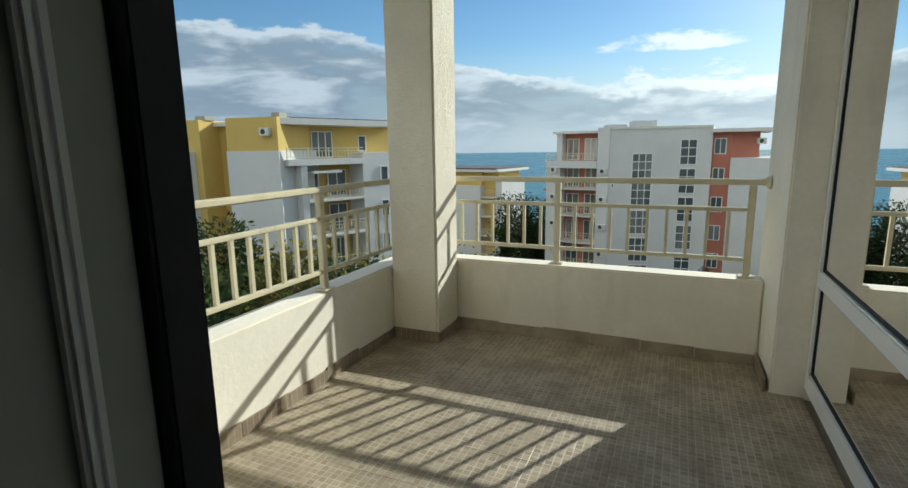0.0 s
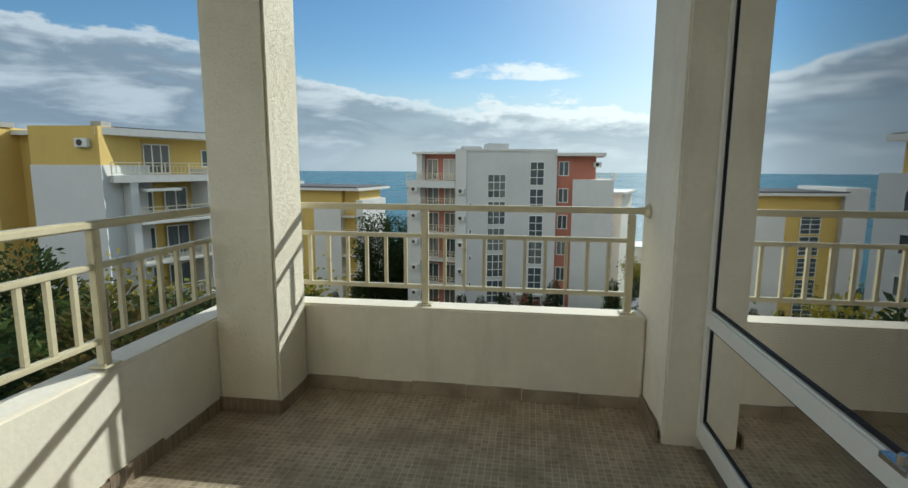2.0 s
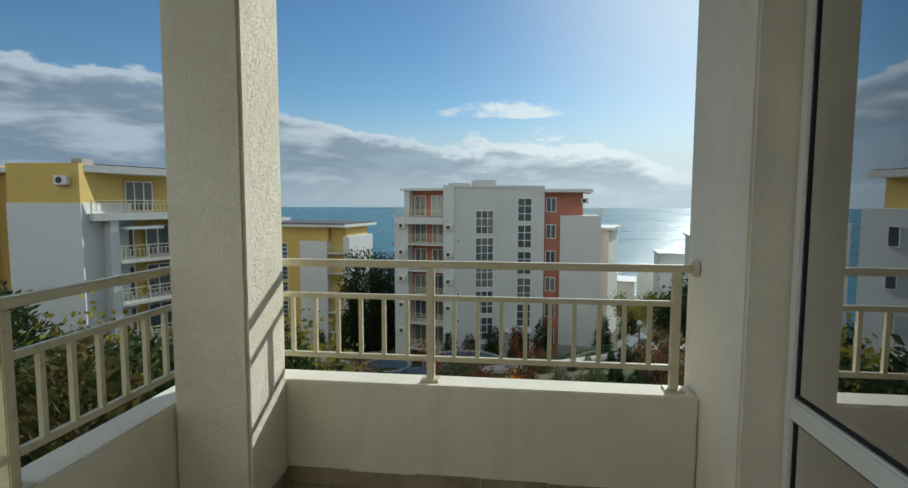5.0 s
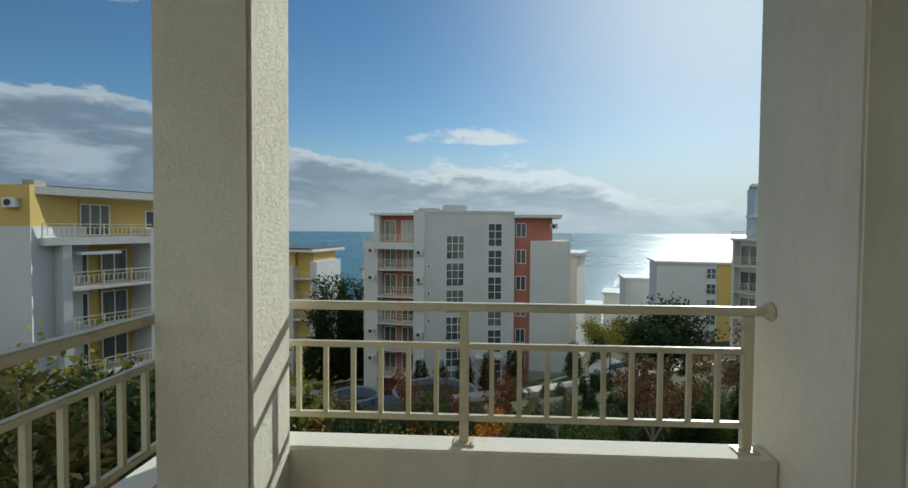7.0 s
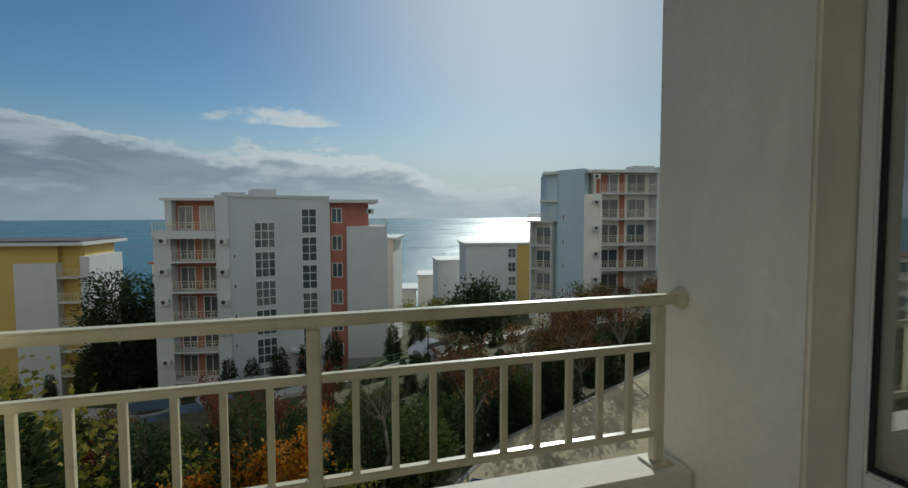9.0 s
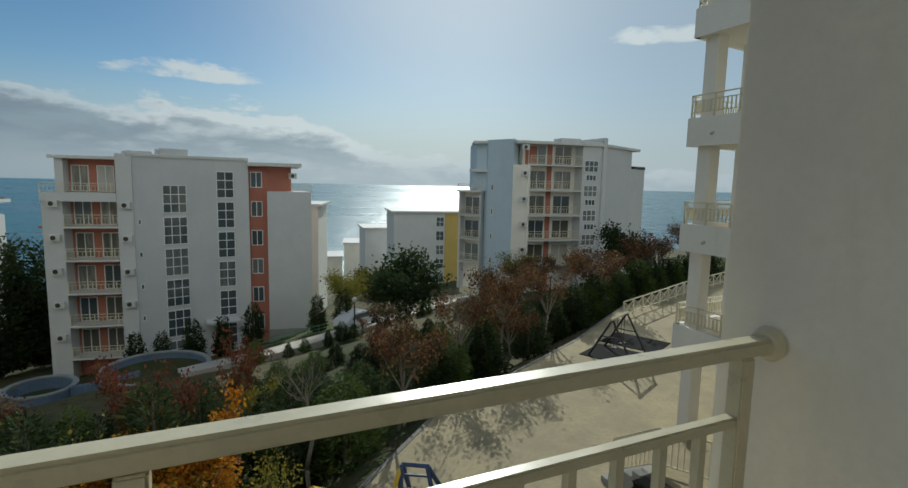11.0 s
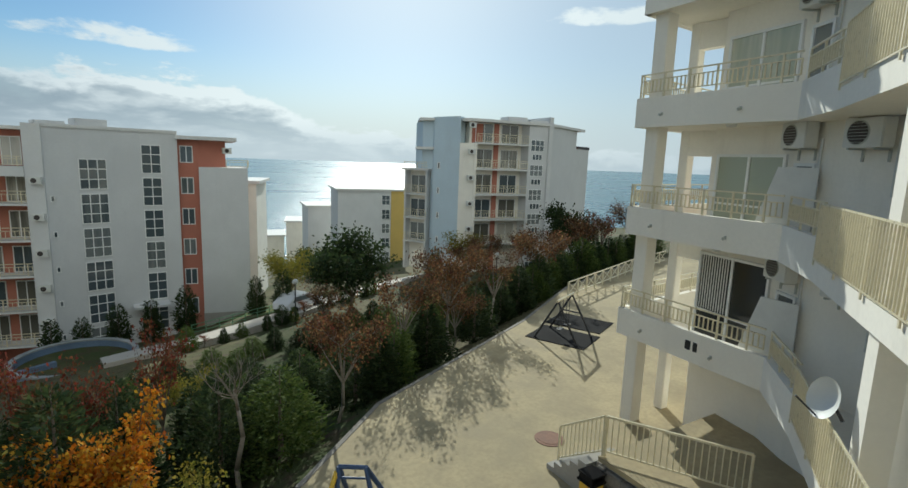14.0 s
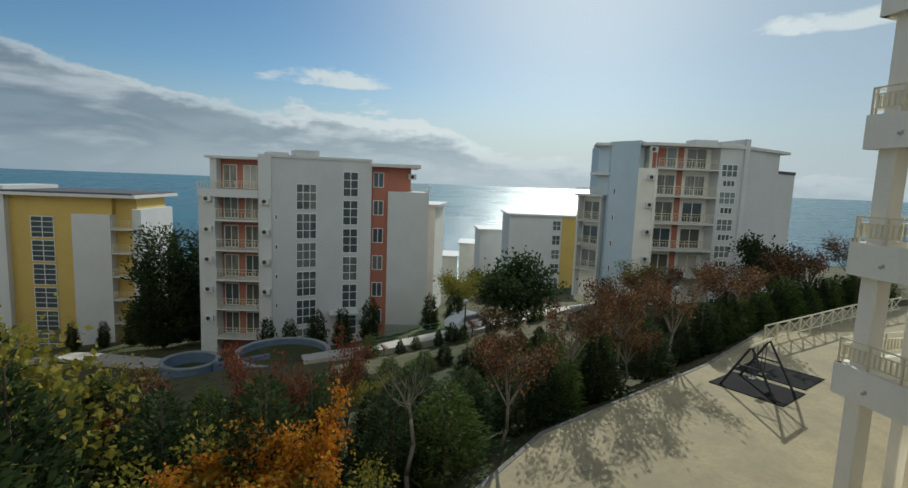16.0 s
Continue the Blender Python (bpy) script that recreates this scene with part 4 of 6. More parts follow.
def houses_far():
    far_house((31.6, 99.5), (45.0, 96.8), 12, -20.0, -4.9, WHITE_WALL, "white apartment block with a yellow end", ((8.4, 10.0),), FASCIA, (0.75, 0.99, YELLOW_WALL))
    far_house((31.0, 118), (38.5, 117), 10, -26.0, -9.8, WHITE_WALL, "white apartment block stepping down to the sea")
    far_house((29.5, 132), (36.5, 130), 10, -34.0, -14.8, CREAM_WALL, "pale apartment block near the beach")
    far_house((26.2, 142), (31.0, 141), 10, -38.0, -19.6, CREAM_WALL, "pale apartment block near the beach")
    far_house((8.8, 72), (11.8, 71), 9, -20.0, -2.2, CREAM_WALL, "cream apartment block behind the white one", ((0.6, 2.2),), FASCIA)
    far_house((15.5, 112), (20.5, 112), 9, -32.0, -15.0, CREAM_WALL, "small pale block near the beach", ((1.0, 3.0),))
    far_house((-26, 110), (-14, 108), 10, -34.0, -7.8, CREAM_WALL, "pale house with clay roof", (), TILE_ROOF)
    far_house((-75, 52), (-60, 58), 9, -22.0, -4.5, WHITE_WALL, "white apartment block with yellow storey", ((2, 3.4), (7, 9), (12, 13.6)), FASCIA, (0.1, 0.3, YELLOW_WALL))
    far_house((-62, 60), (-50, 66), 9, -22.0, -3.2, WHITE_WALL, "white apartment block with yellow storey", ((3, 4.4), (8, 10)), FASCIA, (0.6, 0.9, YELLOW_WALL))
    far_house((-95, 60), (-82, 68), 9, -26.0, -6.0, CREAM_WALL, "cream house with clay roof", ((2, 4),), TILE_ROOF)


orange_house()
orange_house_two()
yellow_house_small()
yellow_house_big()
houses_far()


# ---- the wing of the same block ----
LINE = [(11.75, 14.27), (11.55, 9.9), (9.96, 8.5), (6.1, 5.75), (0.81, 4.31)]
FLOORS = [5.6, 2.6, -0.4, -3.4]


def inset(d):
    """The wing's line moved inwards by d."""
    out = []
    for i, p in enumerate(LINE):
        a, b = LINE[max(i - 1, 0)], LINE[min(i + 1, len(LINE) - 1)]
        e = (Vector(b) - Vector(a)).normalized()
        out.append((p[0] - e.y * d, p[1] + e.x * d))
    return out


def tall_rail(side, s0, s1, d, z, h, step=0.11):
    """A railing of close upright bars between a foot rail and a top rail."""
    k = int((s1 - s0) / step)
    ss = []
    for i in range(k + 1):
        s = s0 + (s1 - s0) * i / k
        w = 0.024 if i % 12 == 0 else 0.0095
        ss += [s - w, s + w]
    zs = [z, z + 0.10, z + 0.125, z + h - 0.03, z + h]
    return lattice(side, ss, zs, d - 0.012, d + 0.012, lambda i, j: (i % 2 == 1 and j in (0, 2)) or (i % 2 == 0 and (i // 2) % 12 != 0 and j == 0))


def wall_unit(house, side, s, z):
    """An air-conditioner on brackets: casing, ringed fan with a guard, side louvres, a pipe down the wall."""
    u = part("air_conditioner", Geo().on(side, s, s + 0.82, 0.10, 0.40, z, z + 0.56), AC_BODY, house, "pale air-conditioner on wall brackets", bevel=0.02)
    def disc(r0, r1, d0, d1):
        q0, q1 = side(s + 0.32, d0), side(s + 0.32, d1)
        return Geo().tube((*q0, z + 0.28), (*q1, z + 0.28), r0, r1, 24)
    part("fan_ring", disc(0.245, 0.235, 0.39, 0.412), PVC_DARK, u)
    part("fan_grille", disc(0.215, 0.215, 0.40, 0.416), FAN, u, "round fan grille with its shade painted dark")
    guard = Geo()
    for k in range(-3, 4):
        w = math.sqrt(0.21 ** 2 - (0.06 * k) ** 2)
        guard.on(side, s + 0.32 - w, s + 0.32 + w, 0.416, 0.422, z + 0.276 + 0.06 * k, z + 0.284 + 0.06 * k)
    part("guard", guard, PVC_DARK, u)
    for e in (0.12, 0.66):
        part("bracket", Geo().on(side, s + e, s + e + 0.04, 0.0, 0.40, z - 0.04, z).on(side, s + e, s + e + 0.04, 0.0, 0.04, z - 0.26, z - 0.04), PVC_DARK, u)
    q = side(s + 0.86, 0.04)
    part("pipe", Geo().tube((*q, z - 0.9), (*q, z + 0.2), 0.03, 0.03, 8), AC_BODY, u)
    return u


def wing():
    h = empty_at("apartment_building", 14, 8, -6.13, "cream apartment wing with stacked balconies and railings", "building")
    core = [(13.2, 12.75), (12.75, 10.45), (12.25, 9.6), (11.5, 7.7), (7.5, 3.9), (1.2, 2.0), (1.2, -6), (26, -6), (26, 12.75)]
    part("wall", Geo().prism(core[::-1], -6.3, 8.4), CREAM_WALL, h, "cream rendered wall")
    for z in FLOORS:
        outline = inset(0.14) + [(1.2, 2.3), (14, -2), (24, 8), (24, 15.4)]
        slab = part("balcony", Geo().prism(outline[::-1], z - 0.02, z + 0.16), CREAM_WALL, h, "balcony slab")
        for i, (a, b) in enumerate(zip(LINE, LINE[1:])):
            side, l = facade(a, b)
            side_r, _ = facade(b, a)
            last = 0.0 if i < 3 else 0.02
            if i < 2:
                part("parapet", Geo().on(side, 0.0, l - last, -0.16, 0.0, z - 0.03, z + 0.76), CREAM_WALL, slab, "white parapet band")
                part("railing", far_rail(side, 0.05, l - 0.1, -0.08, z + 0.76, 0.62, 0.125, 0.6), RAIL, slab, "cream steel railing")
            else:
                # the parapet ends: a low band with a tall railing outside it
                part("parapet", Geo().on(side, 0.0, l - last, -0.16, 0.0, z - 0.03, z + 0.34), CREAM_WALL, slab, "low white balcony edge")
                part("railing", tall_rail(side, 0.05, l - 0.1, 0.03, z + 0.28, 1.1), RAIL, slab, "tall cream steel railing")
        side, l = facade((24, 15.6), LINE[0])
        part("parapet", Geo().on(side, 0.0, l, -0.16, 0.0, z - 0.03, z + 0.76), CREAM_WALL, slab)
        part("railing", far_rail(side, 0.05, l - 0.05, -0.08, z + 0.76, 0.62, 0.125, 0.6), RAIL, slab)
    # columns of the open corner
    for x, y, w in ((12.2, 13.87, 0.42), (13.75, 13.95, 0.3), (16.5, 14.6, 0.4)):
        part("column", Geo().box(x - w / 2, x + w / 2, y - w / 2, y + w / 2, -6.13, 8.4), CREAM_WALL, h, "white square column", bevel=0.02)
    for z in FLOORS[:3]:
        part("lintel", Geo().box(13.62, 13.88, 12.75, 13.8, z - 0.75, z - 0.03), CREAM_WALL, h)
    side, l = facade(core[0], core[1])
    side2, l2 = facade(core[1], core[2])
    for z in FLOORS[1:]:
        low = z < -3
        door = window_on(h, side, 0.0 if low else 0.2, 2.2, z + 0.18, z + (2.62 if low else 2.3), 2, 1, PANE_ROOM if low else PANE_WING, name="balcony_door")
        part("cross_rail", Geo().on(side, 0.1, 2.1, 0.03, 0.06, z + 0.98, z + 1.03), PVC, door)
        if low:
            # upright blind slats behind the upper half of one leaf
            for k in range(11):
                part("blind_slat", Geo().on(side, 0.11 + 0.083 * k, 0.145 + 0.083 * k, 0.031, 0.038, z + 1.05, z + 2.54), AC_BODY, door)
        for e in (0.9, 3.1):
            band = facade(LINE[0], LINE[1])[0]
            q0, q1 = band(e, 0.0), band(e, 0.09)
            part("spot_lamp", Geo().tube((*q0, z + 0.30), (*q1, z + 0.27), 0.022, 0.04, 10).on(band, e - 0.03, e + 0.03, -0.002, 0.02, z + 0.26, z + 0.34), PVC_DARK, h, "small grey spot lamp on the parapet")
        s3, l3 = facade(core[2], core[3])
        s4, l4 = facade(core[3], core[4])
        window_on(h, side2, 0.12, 0.82, z + 0.18, z + 2.1, 1, 1, PANE, name="balcony_door")
        wall_unit(h, side2, 0.05, z + 2.42)
        wall_unit(h, s3, 0.75, z + 2.40)
        window_on(h, s4, 0.8, 2.6, z + 0.18, z + 2.2, 2, 1, PANE, name="balcony_door")
        q = facade(LINE[2], LINE[3])[0]
        part("column", Geo().on(q, 2.6, 3.0, -0.55, -0.17, z + 0.16, z + 2.98), CREAM_WALL, h, "white square column")
        if z < 2:
            # a white panel stands in for the patch of sunlight on the wall
            b0 = facade(LINE[0], LINE[1])[0]
            quad = [(3.3, z + 0.16), (4.7, z + 0.16), (4.7, z + 2.0), (3.85, z + 2.0)]
            part("partition", Geo().solid([(*b0(s, -0.5), q) for s, q in quad] + [(*b0(s, -0.46), q) for s, q in quad], [(3, 2, 1, 0), (4, 5, 6, 7), (0, 1, 5, 4), (1, 2, 6, 5), (2, 3, 7, 6), (3, 0, 4, 7)]), AC_BODY, h, "white slanted panel for a sunlit patch of wall")
    for z in FLOORS[1:]:
        q0 = side(1.5, 1.1)
        part("ceiling_lamp", Geo().tube((*q0, z - 0.10), (*q0, z - 0.02), 0.10, 0.13, 14), FASCIA, h, "small round ceiling lamp")
    # dark lettering on the lowest parapet, too small to read
    band = facade(LINE[0], LINE[1])[0]
    for e, w in ((2.35, 0.16), (2.58, 0.12)):
        part("lettering", Geo().on(band, e, e + w, 0.001, 0.02, FLOORS[3] + 0.28, FLOORS[3] + 0.52), BLACK_METAL, h, "dark lettering on the parapet", bevel=0.004)
    # red plastic panel on the middle balcony
    part("panel", Geo().box(14.3, 14.9, 13.3, 13.4, -0.24, 1.15), RED_PLASTIC, h, "red panel on the balcony")
    return h


wing()
d = empty_at("satellite_dish", 8.15, 7.1, -2.0, "white satellite dish clamped to a balcony railing", "satellite dish")
dish = Geo()
rings = [(0.31 * k / 5, 0.11 * (k / 5) ** 2) for k in range(6)]
m = look((8.15, 7.25, -1.75), (2.0, 11.0, 0.5))
pts, fcs = [], []
for r, z in rings:
    for i in range(24):
        pts.append(tuple(m @ Vector((r * math.cos(i * math.tau / 24), r * math.sin(i * math.tau / 24), -z))))
for k in range(5):
    for i in range(24):
        fcs.append((k * 24 + i, k * 24 + (i + 1) % 24, (k + 1) * 24 + (i + 1) % 24, (k + 1) * 24 + i))
dish.solid(pts, fcs)
part("reflector", dish, AC_BODY, d, "white dish", smooth=True)
part("arm", Geo().tube(m @ Vector((0, -0.3, -0.05)), m @ Vector((0, -0.1, -0.5)), 0.015).tube(m @ Vector((0, 0, 0.02)), (8.15, 7.05, -2.0), 0.025), BLACK_METAL, d, "dark bracket arm")


# ---- trees and bushes ----
def leaf_mesh(name, pos, way, size, aspect, mat, seed):
    """Many small folded leaves: pos (n,3), way (n,3) the direction of each, size (n,)."""
    rng = np.random.default_rng(seed)
    n = len(pos)
    way = way / np.maximum(np.linalg.norm(way, axis=1, keepdims=True), 1e-6)
    other = rng.normal(size=(n, 3))
    across = np.cross(way, other)
    across /= np.maximum(np.linalg.norm(across, axis=1, keepdims=True), 1e-6)
    nrm = np.cross(way, across)
    l, w = size[:, None], (size * aspect)[:, None]
    v = np.stack([pos, pos + way * l * 0.5 + across * w * 0.5 + nrm * w * 0.15, pos + way * l, pos + way * l * 0.5 - across * w * 0.5 + nrm * w * 0.15], 1).reshape(-1, 3)
    me = bpy.data.meshes.new(name)
    me.vertices.add(4 * n)
    me.vertices.foreach_set("co", v.astype(np.float32).ravel())
    me.loops.add(4 * n)
    me.loops.foreach_set("vertex_index", np.arange(4 * n, dtype=np.int32))
    me.polygons.add(n)
    me.polygons.foreach_set("loop_start", np.arange(0, 4 * n, 4, dtype=np.int32))
    me.materials.append(mat)
    me.update(calc_edges=True)
    me.validate()
    return me


def conifer(label, h, r, n, mat, seed, slim=1.0, size=0.24, name="conifer_tree"):
    rng = np.random.default_rng(seed)
    tree = tagged(new(name), label, "tree")
    trunk = Geo().tube((0, 0, -0.6), (0, 0, h * 0.5), 0.05 + h * 0.012, 0.03 + h * 0.006, 7).tube((0, 0, h * 0.5), (0, 0, h * 0.97), 0.03 + h * 0.006, 0.008, 6)
    part("trunk", trunk, BARK, tree)
    u = 1 - np.sqrt(rng.random(n))
    z = 0.05 * h + 0.95 * h * u
    a = rng.random(n) * math.tau
    k = np.floor(u * 9 + a * 0.9)
    lump = 0.72 + 0.38 * np.sin(a * 3 + k * 2.4 + seed) * np.sin(k * 1.9 + a) + 0.15 * rng.normal(size=n)
    prof = np.minimum(1.0, (1 - u) ** slim * 1.05 + 0.02) * np.minimum(1.0, 0.55 + u * 3)
    rad = r * prof * lump * (0.45 + 0.55 * np.sqrt(rng.random(n)))
    pos = np.stack([rad * np.cos(a), rad * np.sin(a), z], 1)
    way = np.stack([np.cos(a), np.sin(a), 0.25 + 0.7 * rng.random(n)], 1) + 0.45 * rng.normal(size=(n, 3))
    me = leaf_mesh("crown", pos, way, size * (0.6 + 0.8 * rng.random(n)), 0.42, mat, seed)
    under(new("crown", me), tree)
    return tree


def broadleaf(label, h, r, n, mat, seed, bark=None, clumps=26, size=0.15, bare=False, name="autumn_tree", low=0.35, thin=1.0, sparse=0.6, spread=1.15):
    rng = np.random.default_rng(seed)
    tree = tagged(new(name), label, "tree")
    g = Geo()
    tips = []
    bend = Vector((rng.normal() * 0.1, rng.normal() * 0.1, 0)) * h * 0.5
    joint = Vector((0, 0, h * low)) + bend
    r0 = (0.035 + 0.013 * h) * thin
    mid = joint * 0.5 + Vector((rng.normal(), rng.normal(), 0)) * 0.05 * h
    mid.z = joint.z * 0.5
    g.tube((0, 0, -0.6), mid, r0, r0 * 0.85, 8).tube(mid, joint, r0 * 0.85, r0 * 0.7, 8)
    for i in range(7):
        limbs = Geo()
        a = i * 2.4 + rng.random() * 0.7
        reach = r * (0.55 + 0.4 * rng.random())
        end = joint + Vector((math.cos(a) * reach, math.sin(a) * reach, (h - joint.z) * (0.45 + 0.5 * rng.random())))
        elbow = joint.lerp(end, 0.5) + Vector((rng.normal(), rng.normal(), rng.random() * 1.5)) * 0.07 * h
        limbs.tube(joint, elbow, r0 * 0.5, r0 * 0.3, 6).tube(elbow, end, r0 * 0.3, 0.008, 5)
        tips += [end, elbow.lerp(end, 0.5), elbow]
        for j in range(4):
            b = a + rng.normal() * 0.9
            st = elbow.lerp(end, 0.15 + 0.2 * j)
            e2 = st + Vector((math.cos(b), math.sin(b), 0.5 + rng.random() * 0.8)) * r * (0.22 + 0.2 * rng.random())
            limbs.tube(st, e2, r0 * 0.17, 0.005, 4)
            tips.append(e2)
        part("limb", limbs, bark or BARK, tree)
    part("trunk", g, bark or BARK, tree, smooth=True)
    if bare and n < 1:
        return tree
    c = np.array([tuple(t) for t in tips])
    pick = rng.integers(0, len(c), n)
    share = rng.random(len(c)) ** sparse
    keep = rng.random(n) < 0.1 + 0.9 * share[pick]
    pick = pick[keep]
    m = len(pick)
    off = rng.normal(size=(m, 3)) * np.array([0.17, 0.17, 0.13]) * r * spread
    pos = c[pick] + off
    way = off + rng.normal(size=(m, 3)) * 0.3 * r + np.array([0, 0, -0.12])
    me = leaf_mesh("crown", pos, way, size * (0.55 + 0.9 * rng.random(m)), 0.7, mat, seed)
    under(new("crown", me), tree)
    return tree


def variants(makers):
    return [mk() for mk in makers]


dark = variants([
    lambda: conifer("dense dark green conifer on the planted slope", 4.5, 1.35, 6000, LEAF_DARK, 1, 0.8, 0.17),
    lambda: conifer("dense dark green conifer on the planted slope", 4.5, 1.6, 6000, LEAF_DARK, 2, 0.6, 0.17),
    lambda: conifer("bushy green conifer on the planted slope", 4.5, 1.5, 5600, LEAF_GREEN, 3, 0.55, 0.17),
    lambda: conifer("bushy olive conifer on the planted slope", 4.5, 1.5, 5200, LEAF_OLIVE, 4, 0.6, 0.17),
])
thuja = conifer("slim dark cypress beside the white building", 3.4, 0.68, 3400, LEAF_DARK, 5, 0.3, 0.16, "cypress")
orange_trees = variants([
    lambda: broadleaf("small maple with bright orange autumn leaves", 4.4, 1.2, 5200, LEAF_ORANGE, 11, size=0.125, sparse=2.0, spread=0.8),
    lambda: broadleaf("small tree with dull red autumn leaves", 4.2, 1.2, 3000, LEAF_RED, 12, size=0.10, sparse=2.2, spread=0.75),
    lambda: broadleaf("half-bare tree with rusty autumn leaves and pale trunk", 5.2, 1.9, 6800, LEAF_RUST, 13, BARK_PALE, size=0.12, low=0.42, sparse=2.0, spread=0.8),
    lambda: broadleaf("half-bare tree with rusty autumn leaves and pale trunk", 5.2, 1.8, 5200, LEAF_RUST, 14, BARK_PALE, size=0.12, low=0.42, sparse=2.0, spread=0.8),
    lambda: broadleaf("tree with yellow-green autumn leaves on the slope", 5.0, 1.7, 5000, LEAF_YELLOW, 15, size=0.14),
])
green_round = broadleaf("round dark green tree beside the path", 6.0, 2.6, 9000, LEAF_DARK, 16, size=0.24, name="tree", low=0.3)
bush = broadleaf("leafy yellow-green shrub on the slope", 2.6, 1.3, 4200, LEAF_YELLOW, 17, size=0.10, name="shrub", low=0.15)


def bare_tree():
    """A leafless pollard: crooked trunk, a knot of thin crooked shoots at its head."""
    rng = random.Random(5)
    tree = tagged(new("bare_tree"), "bare tree with pale crooked trunk and thin shoots", "tree")
    way = [Vector(p) for p in ((0, 0, -0.6), (0.12, 0.0, 0.9), (-0.1, 0.08, 1.9), (0.05, -0.05, 2.6), (0.12, 0.0, 3.2))]
    trunk = Geo()
    for i, (p, q) in enumerate(zip(way, way[1:])):
        trunk.tube(p, q, 0.085 - 0.012 * i, 0.073 - 0.012 * i, 8)
    part("trunk", trunk, BARK_PALE, tree, smooth=True)
    for i in range(10):
        a = i * 2.4 + rng.uniform(-0.5, 0.5)
        limb = Geo()
        p, r = way[-1] - Vector((0, 0, rng.uniform(0.0, 0.3))), rng.uniform(0.018, 0.03)
        d = Vector((math.cos(a), math.sin(a), rng.uniform(0.25, 1.9))).normalized()
        for k in range(rng.randint(3, 5)):
            q = p + d * rng.uniform(0.16, 0.36)
            limb.tube(p, q, r, r * 0.7, 5)
            for _ in range(2 if k else 0):
                side = (d + Vector((rng.uniform(-1, 1), rng.uniform(-1, 1), rng.uniform(-0.2, 0.9)))).normalized()
                tip = q + side * rng.uniform(0.15, 0.4)
                limb.tube(q, tip, r * 0.45, 0.005, 4)
                limb.tube(tip.lerp(q, 0.4), tip + Vector((rng.uniform(-0.15, 0.15), rng.uniform(-0.15, 0.15), rng.uniform(0.05, 0.25))), 0.006, 0.003, 3)
            p, r = q, r * 0.7
            d = (d + Vector((rng.uniform(-0.45, 0.45), rng.uniform(-0.45, 0.45), rng.uniform(-0.05, 0.45)))).normalized()
        part("limb", limb, BARK_PALE, tree)
    return tree


bare = bare_tree()
tall = conifer("tall dark conifer beside the white building", 13.0, 3.2, 20000, LEAF_DARK, 19, 0.22, 0.36)

used = set()


def plant(src, x, y, h=None, full=None, sink=0.1, wide=1.0):
    """Sets a tree on the ground; the first use moves the tree itself."""
    k = 1.0 if h is None else h / full
    m = pose(x, y, height(x, y) - sink, 0, 0, random.uniform(0, 360)) @ Matrix.Diagonal((k * wide, k * wide, k, 1))
    if src.name in used:
        return copy_thing(src, m @ Matrix.Diagonal((1 / src.scale.x, 1 / src.scale.y, 1 / src.scale.z, 1)))
    used.add(src.name)
    src.matrix_basis = m
    return src


